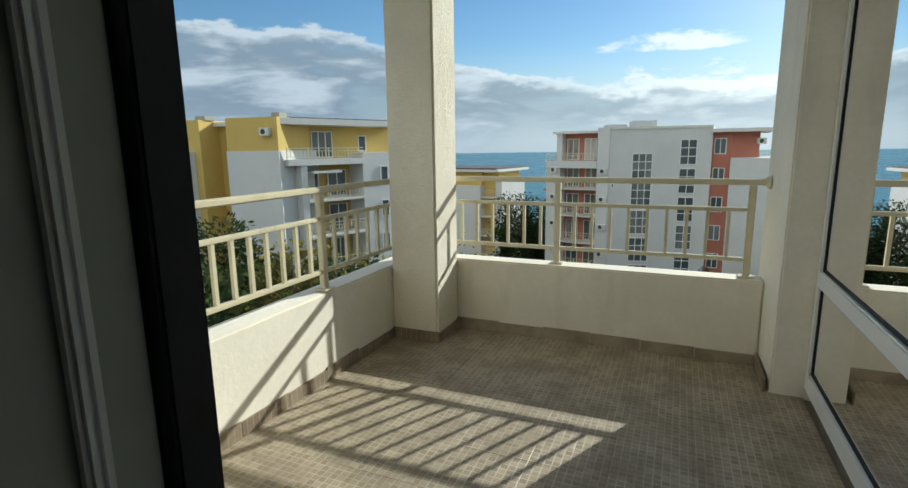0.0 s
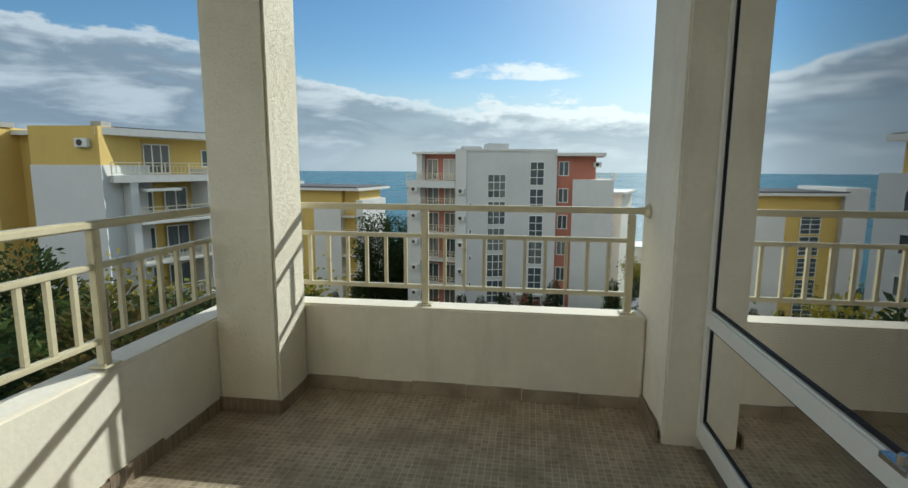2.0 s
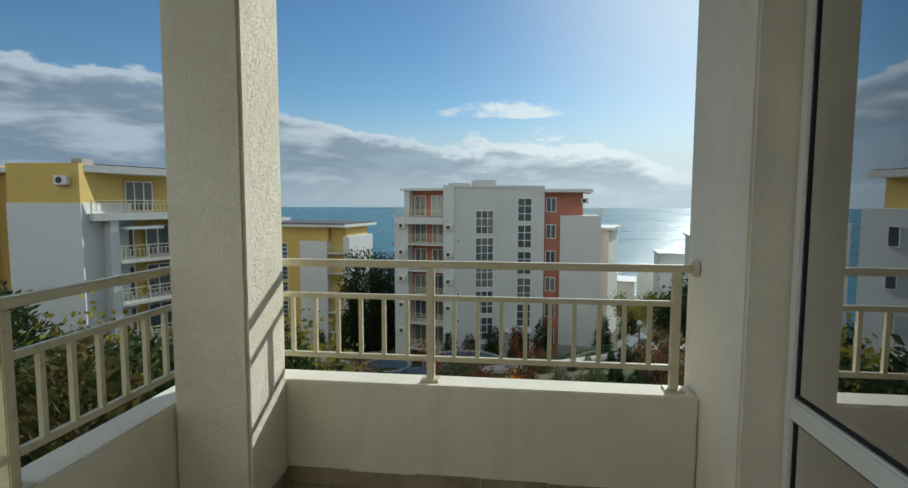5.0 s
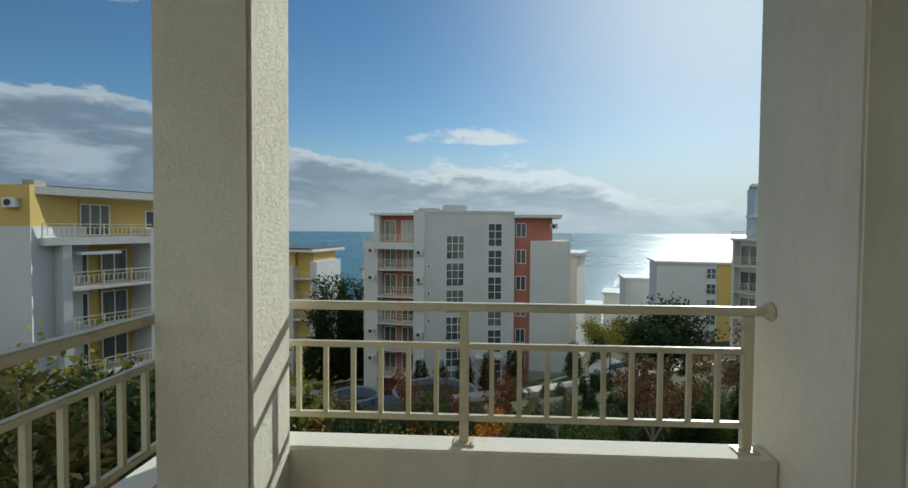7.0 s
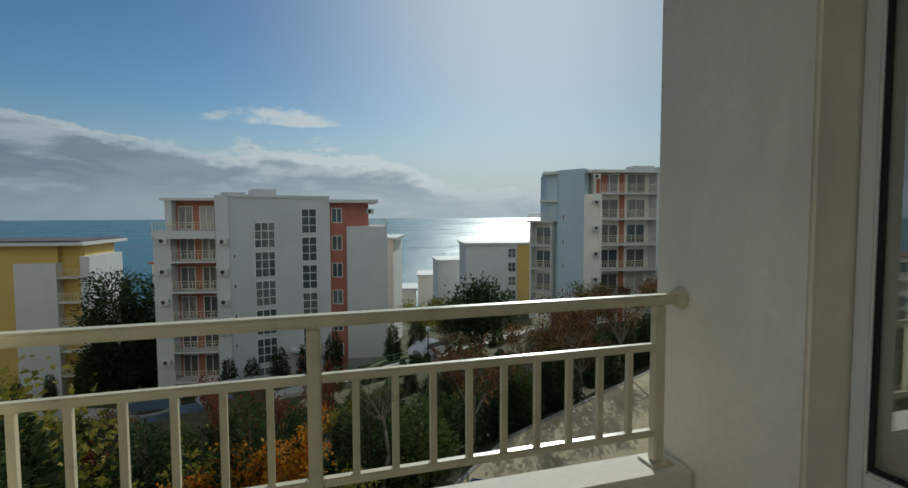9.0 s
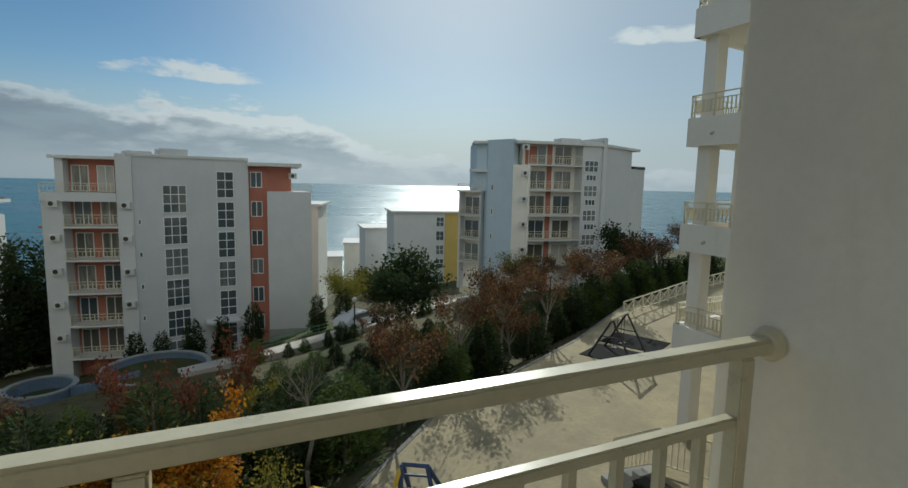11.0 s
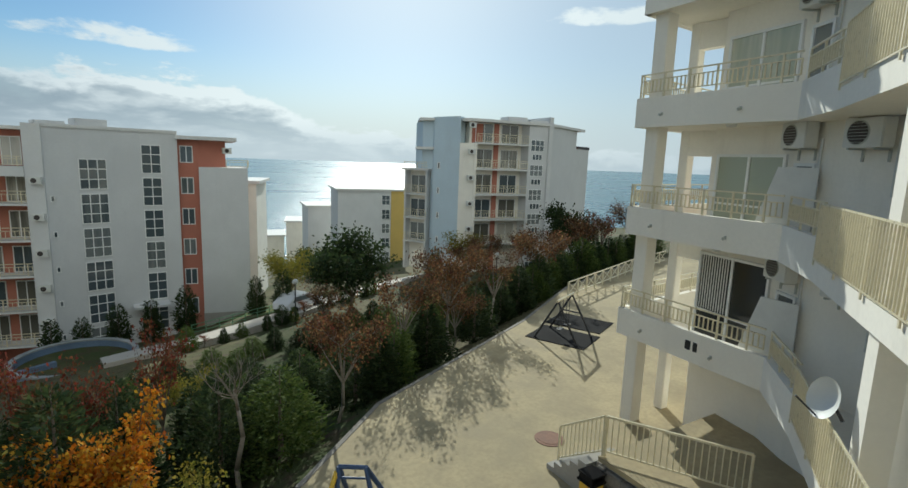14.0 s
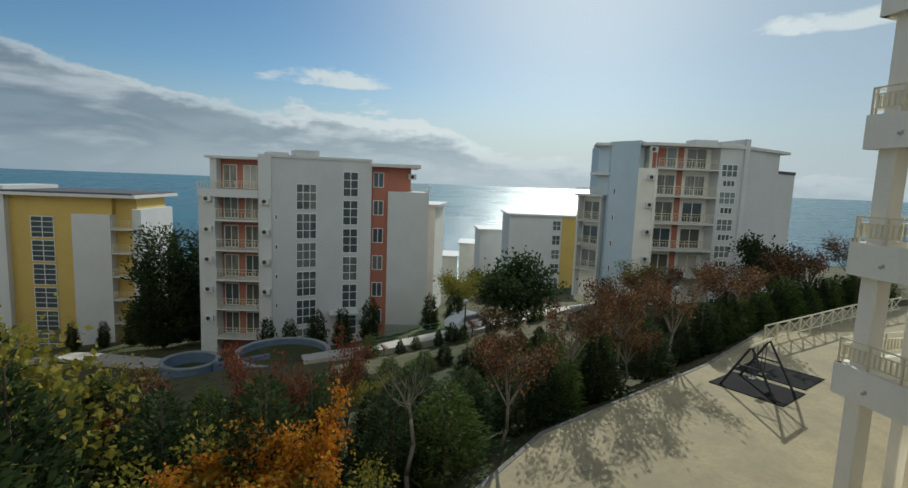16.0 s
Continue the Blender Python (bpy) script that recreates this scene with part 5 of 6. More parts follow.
def planting():
    random.seed(7)
    # named trees first
    plant(orange_trees[0], -2.0, 15.9, 3.7, 4.4, wide=1.25)
    plant(orange_trees[0], -0.75, 16.4, 4.1, 4.4, wide=0.8)
    plant(orange_trees[0], -3.2, 15.9, 3.8, 4.4, wide=1.15)
    plant(orange_trees[0], -1.3, 14.5, 2.8, 4.4, wide=1.3)
    plant(orange_trees[0], -2.9, 14.2, 2.6, 4.4, wide=1.3)
    plant(bush, -4.3, 13.6, 2.6, 2.6)
    plant(bush, -2.1, 13.2, 2.0, 2.6)
    plant(bush, -0.3, 14.9, 2.1, 2.6)
    plant(orange_trees[1], -1.9, 19.3, 4.7, 4.2, wide=0.6)
    plant(orange_trees[1], -3.3, 21.4, 5.2, 4.2, wide=0.55)
    plant(orange_trees[1], 0.0, 21.0, 5.0, 4.2, wide=0.5)
    plant(orange_trees[1], -7.6, 19.4, 4.4, 4.2)
    plant(bare, 1.55, 17.0, 4.25, 4.6)
    plant(bush, -3.6, 15.6, 3.4, 2.6)
    plant(bush, -6.2, 14.0, 3.2, 2.6)
    plant(bush, -8.6, 9.0, 2.9, 2.6)
    plant(bush, -9.5, 6.5, 3.5, 2.6)
    for x, y, v, h in ((4.53, 18.83, 2, 3.9), (8.43, 21.64, 3, 4.3), (11.5, 23.15, 2, 4.7), (14.43, 24.6, 3, 4.6), (20.2, 29.0, 2, 4.9), (26.5, 33.5, 3, 4.8), (33.0, 36.5, 2, 5.4), (37.5, 38.5, 1, 5.8), (42.0, 40.2, 2, 6.4), (9.0, 34.5, 3, 3.6), (17.0, 33.0, 2, 4.0), (21.5, 38.0, 3, 4.4), (27.0, 42.0, 2, 4.6), (33.5, 45.0, 2, 4.2), (6.4, 24.5, 1, 3.6)):
        plant(orange_trees[v], x, y, h, 5.2 if v != 1 else 4.2, wide=0.82 if y < 25 else 1.0)
    plant(orange_trees[4], 10.2, 49.5, 5.6, 5.0)
    plant(orange_trees[4], 11.8, 53.5, 5.0, 5.0)
    plant(orange_trees[4], 26.0, 45.0, 5.0, 5.0)
    plant(green_round, 12.5, 38.5, 5.6, 6.0)
    plant(green_round, 20.0, 66.0, 5.6, 6.0)
    plant(green_round, 16.5, 61.0, 5.0, 6.0)
    plant(green_round, 38.0, 43.5, 5.8, 6.0)
    for x, y in ((-6.4, 49.6), (-4.6, 50.2), (-2.3, 49.8), (-0.1, 50.3), (2.4, 50.7), (-29.0, 66.8), (-25.8, 66.5), (-22.5, 65.5), (7.9, 50.5), (9.4, 47.0), (24.0, 47.5), (40.5, 47.8)):
        plant(thuja, x, y, random.uniform(3.0, 4.4), 3.4, wide=1.1)
    plant(tall, -18.4, 62.0, 13.2, 13.0, wide=1.05)
    plant(tall, -14.6, 63.0, 12.6, 13.0, wide=1.05)
    plant(tall, -17.8, 16.6, 8.8, 13.0, wide=1.05)
    for x, y, src, full, k in ((-22, 11, dark[0], 4.5, 0.10), (-25, 13.5, dark[3], 4.5, 0.12), (-28, 17, dark[1], 4.5, 0.11), (-32, 16, dark[0], 4.5, 0.10), (-36, 20, dark[3], 4.5, 0.12), (-41, 24, dark[1], 4.5, 0.11), (-34, 12, dark[2], 4.5, 0.10), (-45, 20, dark[0], 4.5, 0.10), (-48, 28, dark[3], 4.5, 0.11), (-20, 9, bush, 2.6, 0.17), (-18, 10.5, bush, 2.6, 0.19), (-55, 33, dark[1], 4.5, 0.10), (-52, 24, orange_trees[4], 5.0, 0.08), (-62, 32, dark[2], 4.5, 0.09), (-66, 40, dark[0], 4.5, 0.09), (-56, 42, dark[3], 4.5, 0.10), (-24, 8, dark[1], 4.5, 0.12), (-30, 9, dark[3], 4.5, 0.10)):
        plant(src, x, y, max(3.0, 1.4 - k * math.hypot(x, y - 1.0) - height(x, y)), full)
    plant(dark[0], -15.5, 19.8, 6.2, 4.5)
    plant(dark[3], -14.3, 21.5, 6.6, 4.5)
    plant(dark[3], -13.0, 23.0, 5.8, 4.5)
    plant(dark[0], -27.5, 50.0, 8.0, 4.5)
    # a dense front row along the kerb, then the thick belt behind it
    for (ax, ay), (bx, by) in zip(EDGE[1:8], EDGE[2:9]):
        l = math.hypot(bx - ax, by - ay)
        nx, ny = -(by - ay) / l, (bx - ax) / l
        for i in range(int(l / 1.25)):
            u = (i + random.uniform(0.2, 0.8)) * 1.25 / l
            o = random.uniform(1.3, 2.0)
            x, y = ax + (bx - ax) * u + nx * o, ay + (by - ay) * u + ny * o
            if x < 41 and math.hypot(x, y - 4) > 7.5 and not (-5.5 < x < 2.0 and 9.5 < y < 17.5) and all(math.hypot(x - a, y - b) > 1.0 for a, b in ((4.6, 18.4), (8.6, 21.1), (11.7, 22.6), (14.6, 24.1))):
                h = random.uniform(2.3, 3.3)
                plant(random.choice(dark[:3]), x, y, h, 4.5, wide=1.5)
    # low conifers between the slope and the path
    for i in range(17):
        x = 0.5 + 1.25 * i + random.uniform(-0.3, 0.3)
        y = float(np.interp(x, [-3, 3, 9, 17, 26], [42.5, 43.2, 45.6, 50.5, 58.0])) - 3.0 + random.uniform(-0.4, 0.4)
        plant(random.choice(dark[:3] + [orange_trees[1]]), x, y, random.uniform(1.0, 1.9), 4.5, wide=1.35)
    pts = []
    tries = 0
    while len(pts) < 175 and tries < 9000:
        tries += 1
        x, y = random.uniform(-26, 44), random.uniform(-2, 46)
        s = off_edge(x, y)
        if not 2.6 < s < (15 if x < 14 else 9):
            continue
        if any((x - a) ** 2 + (y - b) ** 2 < 1.75 ** 2 for a, b in pts) or (x + 0.4) ** 2 + (y - 4) ** 2 < 49:
            continue
        if y > 40 - 0.3 * abs(x) and s > 13:
            continue
        if (abs(x - 1.0) < 1.3 and 12.5 < y < 17.2) or (-5.2 < x < 0.4 and 10.5 < y < 16.6):
            continue
        pts.append((x, y))
        dist = math.hypot(x + 0.35, y - 4.1)
        turn = math.degrees(math.atan2(x + 0.35, y - 4.1))
        k = float(np.interp(turn, [-80, -55, -35, -12, 5, 20, 32, 45], [0.16, 0.20, 0.27, 0.37, 0.40, 0.35, 0.235, 0.16]))
        h = 1.45 - k * dist - height(x, y) + random.uniform(-0.7, 0.25)
        h = min(max(h, 1.5), 7.0)
        src = random.choices(dark + [orange_trees[1], bush, orange_trees[2]], [34, 26, 18, 10, 4, 3, 4] if h > 2.6 and dist > 13 else [34, 26, 22, 14, 0, 4, 0])[0]
        full = {dark[0]: 4.5, dark[1]: 4.5, dark[2]: 4.5, dark[3]: 4.5, orange_trees[1]: 4.2, bush: 2.6, orange_trees[2]: 5.2}[src]
        plant(src, x, y, h, full, wide=min(1.9, max(1.0, 3.6 / h)) if src in dark else 1.0)


planting()


# ---- paths and small things outside ----
def ribbon(name, line, w, mat, label, lift=0.3):
    g = Geo()
    pts = []
    for a, b in zip(line, line[1:]):
        a, b = Vector(a), Vector(b)
        k = max(1, int((b - a).length / 1.2))
        pts += [a.lerp(b, i / k) for i in range(k)]
    pts.append(Vector(line[-1]))
    for i, p in enumerate(pts):
        e = (pts[min(i + 1, len(pts) - 1)] - pts[max(i - 1, 0)]).normalized()
        nn = Vector((-e.y, e.x)) * (w / 2)
        for q in (p + nn, p - nn):
            z = height(*q) + lift
            g.v += [(q.x, q.y, z), (q.x, q.y, z - 0.7)]
        if i:
            o = len(g.v) - 8
            g.f += [(o, o + 4, o + 6, o + 2), (o + 1, o + 5, o + 4, o), (o + 2, o + 6, o + 7, o + 3)]
    return thing(name, g, mat, label, "path", "structure")


ribbon("path", [(34, 66), (26, 58), (17, 50.5), (9, 45.6), (3, 43.2), (-3, 42.5)], 3.4, PATH_PAVE, "pale paved path below the planted slope")
ribbon("lawn", [(7.0, 49.5), (10.5, 53.0), (14.0, 58.5), (18.0, 66.0)], 6.5, LAWN, "short green lawn beside the white building", 0.26)
ribbon("lawn", [(-24, 46.0), (-17, 49.0), (-12, 51.5)], 4.5, LAWN, "short green lawn in front of the buildings", 0.26)
ribbon("path", [(-60, 56), (-42, 60.5), (-28, 62), (-15, 52.5)], 2.6, PATH_PAVE, "pale paved path in front of the yellow building")


def ring_wall(x, y, r0, r1, z0, z1, k=40):
    """A closed ring of masonry between two radii."""
    v, f = [], []
    for i in range(k):
        ca, sa = math.cos(math.tau * i / k), math.sin(math.tau * i / k)
        v += [(x + q * ca, y + q * sa, z) for q, z in ((r0, z0), (r1, z0), (r1, z1), (r0, z1))]
        for j in range(4):
            o, p = 4 * i, 4 * ((i + 1) % k)
            f.append((o + j, o + (j + 1) % 4, p + (j + 1) % 4, p + j))
    return Geo().solid(v, f)


def pool_ring(x, y, r, z, hgt, label):
    p = empty_at("basin", x, y, z, label, "basin", "round basins")
    part("wall", ring_wall(x, y, r - 0.3, r, z - 0.8, z + hgt), POOL_BLUE, p, "blue painted basin wall")
    part("rim", ring_wall(x, y, r - 0.33, r + 0.04, z + hgt, z + hgt + 0.1), POOL_RIM, p, "pale weathered rim")
    part("bed", Geo().prism([(x + (r - 0.3) * math.cos(math.tau * i / 24), y + (r - 0.3) * math.sin(math.tau * i / 24)) for i in range(24)], z - 0.5, z + 0.25), GRASS, p, "grassy basin bed")


pool_ring(-12.0, 47.6, 2.2, height(-12.0, 47.6), 1.1, "small round blue-walled basin with pale rim")
pool_ring(-4.6, 45.2, 3.6, height(-4.6, 45.2), 0.7, "large round basin with pale rim")
basin_link = Geo()
for i in range(14):
    u0, u1 = i / 14, (i + 1) / 14
    f = lambda u: (-10.2 + 4.6 * u, 46.6 - 1.2 * math.sin(u * math.pi) - 1.6 * u)
    side, l = facade(f(u0), f(u1))
    basin_link.on(side, 0, l, -0.3, 0.0, -16.0, height(*f(u0)) + 0.7)
thing("basin_wall", basin_link, POOL_BLUE, "curved blue wall joining the basins", "wall")


def car(x, y, turn):
    c = empty_at("car", x, y, height(x, y) + 0.3, "white parked car on the pale path", "car")
    c.matrix_basis = pose(x, y, height(x, y) + 0.3, 0, 0, turn)
    m = c.matrix_basis
    def local(geo):
        geo.v = [tuple(m @ Vector(p)) for p in geo.v]
        return geo
    prof = [(-2.1, 0.35), (2.1, 0.35), (2.1, 0.75), (1.15, 0.92), (0.55, 1.42), (-1.2, 1.45), (-1.85, 0.98), (-2.1, 0.9)]
    body = Geo()
    k = len(prof)
    body.solid([(a, -0.82, b) for a, b in prof] + [(a, 0.82, b) for a, b in prof], [tuple(range(k)), tuple(range(k, 2 * k))[::-1]] + [(i, k + i, k + (i + 1) % k, (i + 1) % k) for i in range(k)])
    part("body", local(body), CAR_WHITE, c, bevel=0.06)
    for s in (-0.835, 0.815):
        part("side_window", local(Geo().solid([(-1.5, s, 0.98), (0.85, s, 0.95), (0.5, s, 1.34), (-1.15, s, 1.37), (-1.5, s + 0.02, 0.98), (0.85, s + 0.02, 0.95), (0.5, s + 0.02, 1.34), (-1.15, s + 0.02, 1.37)], [(0, 1, 2, 3), (7, 6, 5, 4), (0, 4, 5, 1), (2, 6, 7, 3)])), PANE, c)
    for a in (-1.3, 1.3):
        for s in (-0.8, 0.8):
            part("wheel", local(Geo().tube((a, s - 0.1, 0.32), (a, s + 0.1, 0.32), 0.32, 0.32, 16)), TYRE, c)


car(10.6, 46.8, 32)


def rubber_mat(x, y, turn):
    m = pose(x, y, 0, 0, 0, turn)
    g = Geo().hexa([tuple(m @ Vector((a, b, 0)))[:2] for a, b in ((-1.05, -1.35), (1.05, -1.35), (1.05, 1.35), (-1.05, 1.35))], -6.14, -6.10)
    thing("rubber_mat", g, MAT, "black rubber mat lying on the court", "mat", group="mats on the court", bevel=0.01)


def swing(x, y, turn):
    s = empty_at("swing", x, y, -6.13, "black steel swing frame with a pale top bar", "swing")
    m = pose(x, y, -6.13, 0, 0, turn)
    P = lambda a, b, c: m @ Vector((a, b, c))
    for e in (-0.8, 0.8):
        for d in (-1.0, 1.0):
            part("leg", Geo().tube(P(e * 1.05, d, 0), P(e, 0, 1.8), 0.05, 0.045, 8), BLACK_METAL, s)
        part("brace", Geo().tube(P(e * 1.03, -0.46, 1.0), P(e * 1.03, 0.46, 1.0), 0.03, 0.03, 8), BLACK_METAL, s)
    part("top_bar", Geo().tube(P(-0.92, 0, 1.82), P(0.92, 0, 1.82), 0.055, 0.055, 10), RAIL, s, "pale top bar")
    for a in (-0.4, 0.4):
        seat = part("seat", Geo().hexa([tuple(P(a + i, j, 0))[:2] for i, j in ((-0.2, -0.11), (0.2, -0.11), (0.2, 0.11), (-0.2, 0.11))], -5.68, -5.63), BLACK_METAL, s)
        for e in (-0.17, 0.17):
            part("chain", Geo().tube(P(a + e, 0, 0.48), P(a + e, 0, 1.8), 0.014, 0.014, 5), BLACK_METAL, seat)


rubber_mat(15.55, 20.45, 25)
rubber_mat(17.75, 21.65, 25)
swing(15.55, 20.45, 25)


def play_frame():
    p = empty_at("climbing_frame", 3.9, 15.6, -6.13, "blue steel climbing frame with a yellow bar", "climbing frame")
    for a in (0.0, 0.9):
        part("leg", Geo().tube((3.4 + a, 15.2 - 0.6 * a, -6.13), (3.75 + a * 0.5, 15.75 - a * 0.3, -4.45), 0.05, 0.05, 8), BLUE_METAL, p)
        part("leg", Geo().tube((4.3 + a, 16.1 - 0.6 * a, -6.13), (3.75 + a * 0.5, 15.75 - a * 0.3, -4.45), 0.05, 0.05, 8), BLUE_METAL, p)
    for i in range(6):
        k = 0.14 + i * 0.15
        q0 = Vector((3.4, 15.2, -6.13)).lerp(Vector((3.75, 15.75, -4.45)), k)
        q1 = Vector((4.3, 14.66, -6.13)).lerp(Vector((4.2, 15.48, -4.45)), k)
        part("rung", Geo().tube(q0, q1, 0.025, 0.025, 7), BLUE_METAL, p)
    part("top_bar", Geo().tube((3.75, 15.75, -4.45), (4.2, 15.48, -4.45), 0.045, 0.045, 8), BLUE_METAL, p)
    part("slide_bar", Geo().tube((3.7, 15.75, -4.55), (2.4, 14.3, -6.05), 0.05, 0.05, 8), YELLOW_PLASTIC, p, "yellow bar")
    p.location += Vector((-1.0, -2.75, 0))
    h = empty_at("play_house", 0.95, 13.2, -6.13, "small play house with a yellow pyramid roof", "play house")
    a = 0.65
    roof = Geo().solid([(0.95 - a, 13.2 - a, -5.25), (0.95 + a, 13.2 - a, -5.25), (0.95 + a, 13.2 + a, -5.25), (0.95 - a, 13.2 + a, -5.25), (0.95, 13.2, -4.6)], [(3, 2, 1, 0), (0, 1, 4), (1, 2, 4), (2, 3, 4), (3, 0, 4)])
    part("roof", roof, YELLOW_PLASTIC, h, "yellow roof")
    for i in (-0.5, 0.5):
        for j in (-0.5, 0.5):
            part("post", Geo().box(0.9 + i, 1.0 + i, 13.15 + j, 13.25 + j, -6.13, -5.25), BLUE_METAL, h)


play_frame()


def litter_bin(x, y):
    b = empty_at("litter_bin", x, y, -6.13, "yellow litter bin with a dark hood", "bin")
    part("body", Geo().box(x - 0.2, x + 0.2, y - 0.2, y + 0.2, -6.1, -5.55), YELLOW_PLASTIC, b, bevel=0.03)
    part("hood", Geo().box(x - 0.23, x + 0.23, y - 0.23, y + 0.23, -5.55, -5.5).box(x - 0.2, x - 0.16, y - 0.2, y + 0.2, -5.5, -5.36).box(x + 0.16, x + 0.2, y - 0.2, y + 0.2, -5.5, -5.36).box(x - 0.22, x + 0.22, y - 0.22, y + 0.22, -5.36, -5.32), MAT, b, "dark hood")
    part("foot", Geo().box(x - 0.15, x + 0.15, y - 0.15, y + 0.15, -6.13, -6.1), BLACK_METAL, b)


litter_bin(8.12, 11.5)


def terrace():
    t = empty_at("terrace", 10.5, 10, -6.13, "low rubble-stone terrace with steps and cream railing", "terrace")
    x0, x1, y0, y1, top = 8.5, 13.0, 7.2, 11.7, -5.15
    part("deck", Geo().box(x0, x1, y0, y1, top - 0.12, top), COURT, t, "beige terrace deck")
    core = Geo().box(x0 + 0.1, x1, y0, y1 - 0.1, -6.2, top - 0.12)
    part("core", core, CONCRETE, t)
    random.seed(5)
    for face in range(2):
        z = -6.14
        while z < top - 0.3:
            hh = random.uniform(0.2, 0.32)
            s, end = (y0, y1) if face == 0 else (x0, x1)
            while s < end - 0.1:
                w = min(random.uniform(0.25, 0.5), end - s)
                dd = random.uniform(-0.02, 0.03)
                z1 = min(z + hh, top - 0.13)
                g = Geo().box(x0 - 0.05 - dd, x0 + 0.1, s + 0.01, s + w - 0.01, z + 0.01, z1) if face == 0 else Geo().box(s + 0.01, s + w - 0.01, y1 - 0.1, y1 + 0.05 + dd, z + 0.01, z1)
                part("stone", g, STONE, t, "", 0.02)
                s += w
            z += hh
    for i in range(5):
        part("step", Geo().box(x0 - 0.3, x0 + 0.8, y1 + 0.07 + i * 0.26, y1 + 0.07 + (i + 1) * 0.26, -6.13, top - 0.17 * (i + 1)), CONCRETE, t)
    a, b, c, e = Vector((x0 - 0.05, 12.93, -6.0)), Vector((x0 + 0.06, y1 - 0.06, top)), Vector((x0 + 0.09, y1 - 0.1, top)), Vector((x0 + 1.55, y1 - 2.6, top))
    for p, q in ((a, b), (c, e)):
        part("top_rail", Geo().bar(p + Vector((0, 0, 1.0)), q + Vector((0, 0, 1.0)), 0.05), RAIL, t)
        part("low_rail", Geo().bar(p + Vector((0, 0, 0.15)), q + Vector((0, 0, 0.15)), 0.035), RAIL, t)
        k = int((q - p).length / 0.13)
        for i in range(k + 1):
            u = p.lerp(q, i / k)
            part("post" if i in (0, k) else "baluster", Geo().bar(u + Vector((0, 0, 0.02 if i in (0, k) else 0.15)), u + Vector((0, 0, 0.99)), 0.045 if i in (0, k) else 0.02), RAIL, t)


terrace()
thing("manhole_cover", Geo().tube((9.2, 14.1, -6.14), (9.2, 14.1, -6.115), 0.42, 0.42, 28).tube((9.2, 14.1, -6.12), (9.2, 14.1, -6.108), 0.33, 0.33, 28), RUST, "round reddish manhole cover in the court", "manhole cover", bevel=0.006)


def court_fence():
    f = empty_at("fence", 26, 28, -6.1, "cream crossed-bar fence along the court's far edge", "fence")
    line = [(20.4, 25.3), (25.0, 27.0), (30.0, 28.9), (36.0, 30.6)]
    for a, b in zip(line, line[1:]):
        a, b = Vector((*a, -6.1)), Vector((*b, -6.1))
        k = int((b - a).length / 1.1)
        up = Vector((0, 0, 1))
        part("top_rail", Geo().bar(a + up * 0.95, b + up * 0.95, 0.06), RAIL, f)
        part("low_rail", Geo().bar(a + up * 0.2, b + up * 0.2, 0.05), RAIL, f)
        for i in range(k):
            p, q = a.lerp(b, i / k), a.lerp(b, (i + 1) / k)
            part("post", Geo().bar(p, p + up * 0.98, 0.07), RAIL, f)
            part("brace", Geo().bar(p + up * 0.2, q + up * 0.93, 0.035), RAIL, f)
            part("brace", Geo().bar(p + up * 0.93, q + up * 0.2, 0.035), RAIL, f)


court_fence()


def green_fence():
    f = empty_at("fence", 6, 49.5, height(6, 49.5), "thin green metal fence beside the path", "fence")
    a, b = Vector((2.5, 46.5)), Vector((11.5, 49.0))
    prev = None
    for i in range(10):
        p = a.lerp(b, i / 9)
        q = Vector((p.x, p.y, height(p.x, p.y)))
        part("post", Geo().bar(q - Vector((0, 0, 0.3)), q + Vector((0, 0, 1.0)), 0.05), GREEN_METAL, f)
        if prev:
            for z in (0.35, 0.65, 0.95):
                part("rail", Geo().bar(prev + Vector((0, 0, z)), q + Vector((0, 0, z)), 0.04), GREEN_METAL, f)
        prev = q


green_fence()


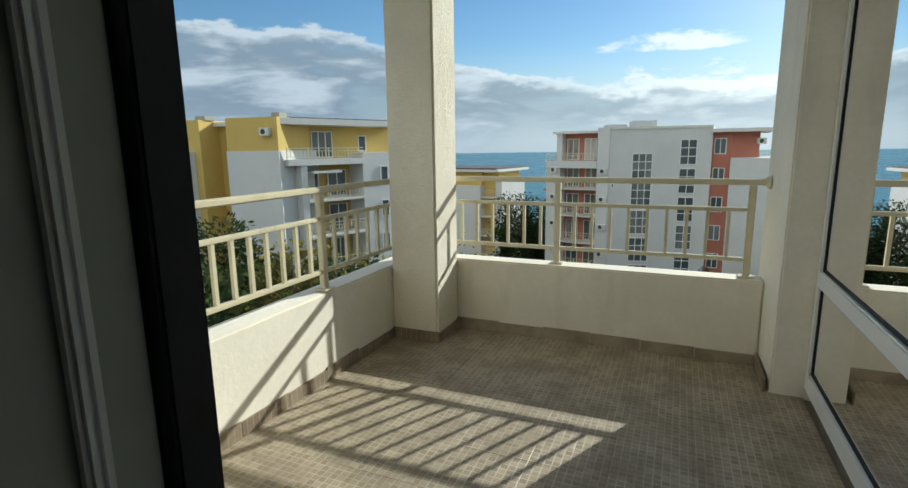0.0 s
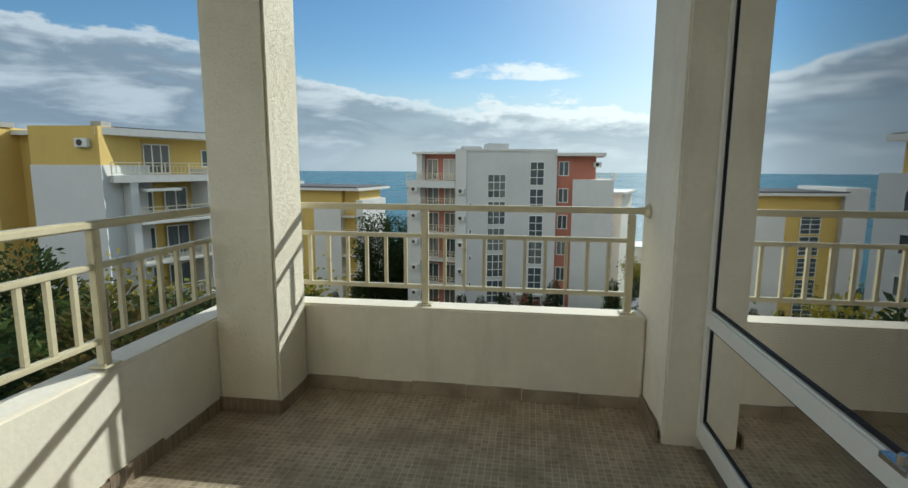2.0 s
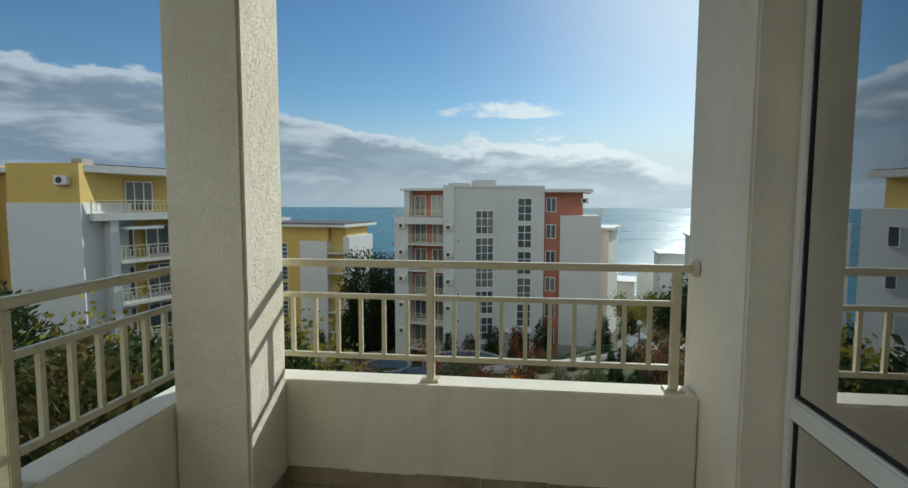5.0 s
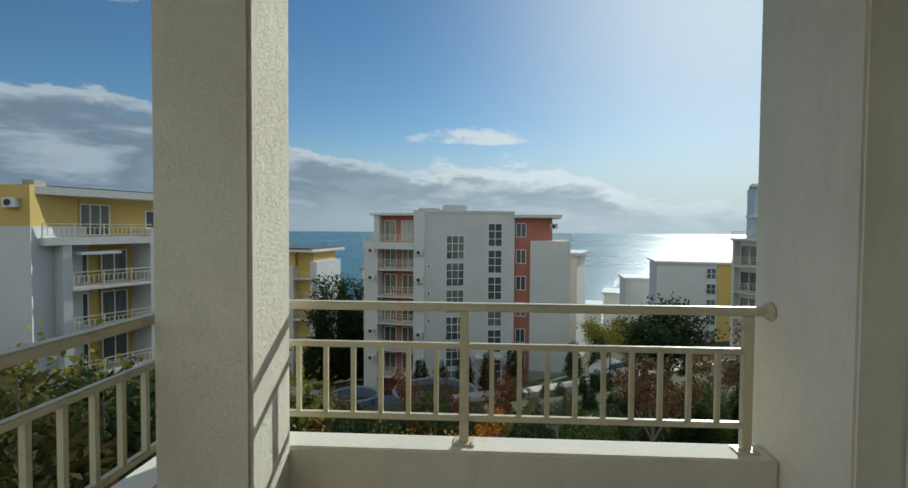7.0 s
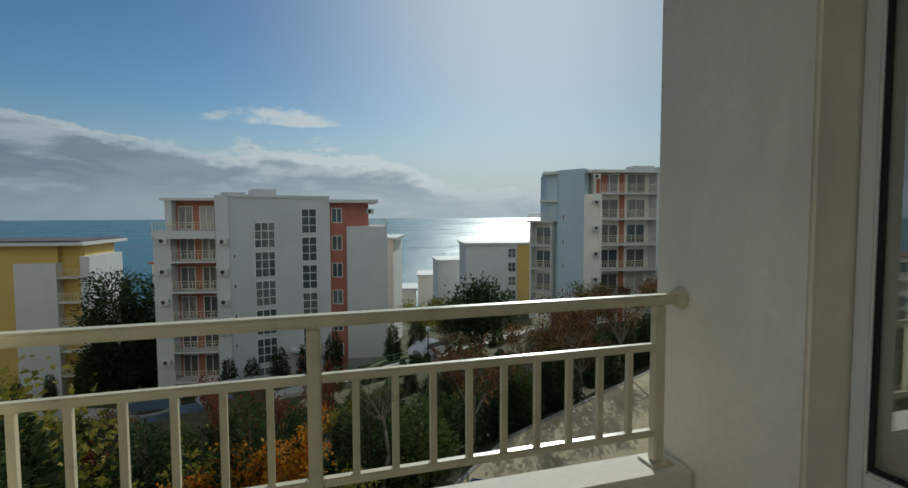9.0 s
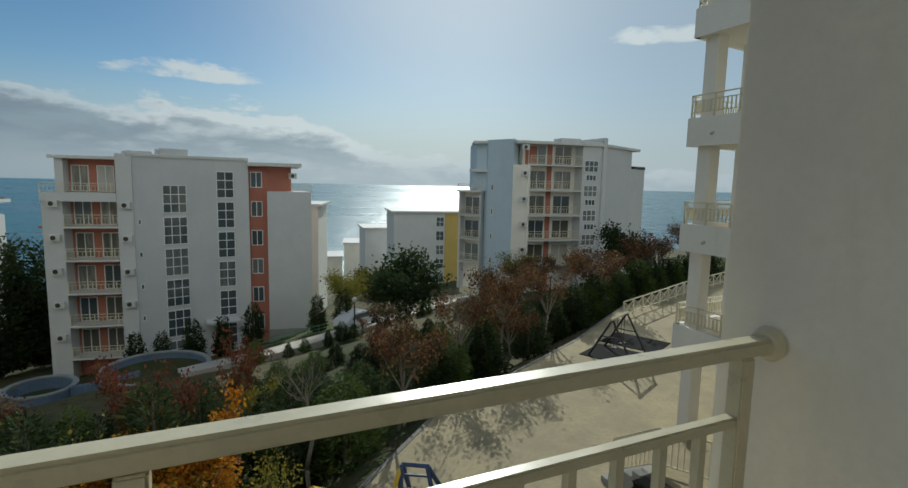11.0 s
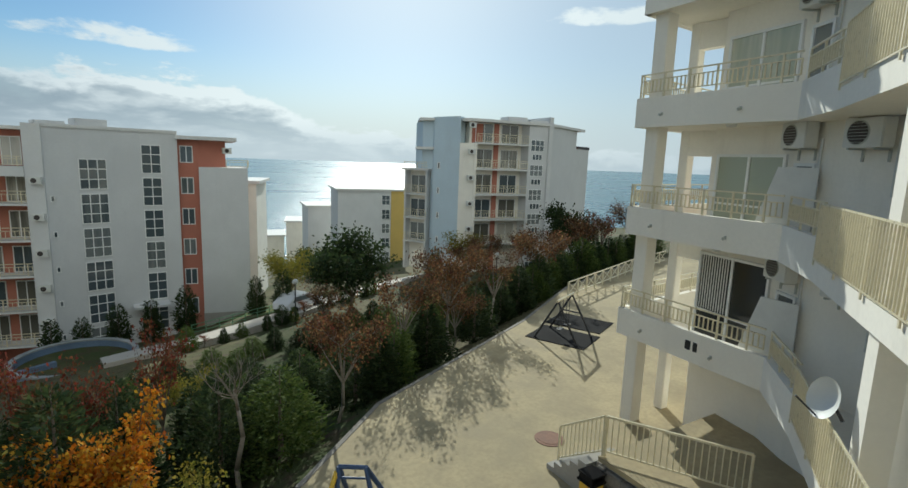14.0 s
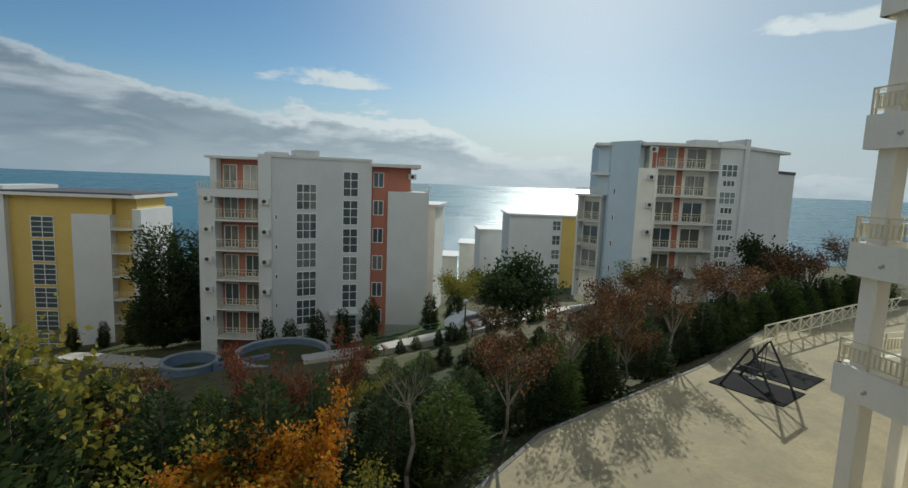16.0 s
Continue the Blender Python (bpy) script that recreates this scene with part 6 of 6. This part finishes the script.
def lamp_post(x, y):
    z = height(x, y)
    l = empty_at("street_lamp", x, y, z, "slim street lamp with a white globe beside the path", "street lamp", "lamps by the path")
    part("pole", Geo().tube((x, y, z - 0.3), (x, y, z + 2.9), 0.06, 0.045, 8), BLACK_METAL, l)
    globe = bmesh.new()
    bmesh.ops.create_uvsphere(globe, u_segments=14, v_segments=9, radius=0.2, matrix=pose(x, y, z + 3.05))
    me = bpy.data.meshes.new("globe")
    globe.to_mesh(me)
    globe.free()
    me.materials.append(FASCIA)
    part("globe", me, FASCIA, l, "white globe")


lamp_post(9.3, 42.6)
lamp_post(24.5, 38.0)


# ---- balcony tiles, last ----
def tile_mesh(name, w, d, h, mat):
    g = Geo()
    t = 0.0012
    base = [(0, 0), (w, 0), (w, d), (0, d)]
    top = [(t, t), (w - t, t), (w - t, d - t), (t, d - t)]
    p = [(*q, -h) for q in base] + [(*q, -t * 0.5) for q in base] + [(*q, 0) for q in top]
    g.solid(p, [(0, 1, 5, 4), (1, 2, 6, 5), (2, 3, 7, 6), (3, 0, 4, 7), (4, 5, 9, 8), (5, 6, 10, 9), (6, 7, 11, 10), (7, 4, 8, 11), (8, 9, 10, 11)])
    return g.mesh(name, mat)


def lay_tiles():
    size, gap = 0.333, 0.0012
    cache = {}
    y = BACK
    while y < FRONT - 0.01:
        d = min(size, FRONT - y)
        x = LEFT
        while x < RIGHT - 0.01:
            w = min(size, RIGHT - x)
            key = (round(w, 3), round(d, 3))
            if key not in cache:
                cache[key] = tile_mesh("tile", w - gap, d - gap, 0.011, TILE)
            ob = new("tile", cache[key])
            ob.location = (x, y, DECK + 0.0006 * random.random())
            under(ob, balcony_floor)
            x += size
        y += size
    # skirting tiles stand against the walls
    def skirt(p0, p1):
        side, l = facade(p0, p1)
        s = 0.0
        while s < l - 0.02:
            e = min(s + size, l)
            part("skirting_tile", Geo().on(side, s + 0.0015, e - 0.0015, 0.0, 0.011, DECK + 0.001, 0.006 + 0.02 * random.random()), SKIRT, balcony_floor)
            s += size
    skirt((COL[1], FRONT), (PIER[0], FRONT))
    skirt((LEFT, BACK), (LEFT, COL[2]))
    skirt((LEFT, COL[2]), (COL[1] + 0.011, COL[2]))
    skirt((COL[1], COL[2]), (COL[1], FRONT))
    skirt((PIER[0], FRONT), (PIER[0], PIER[2]))


lay_tiles()
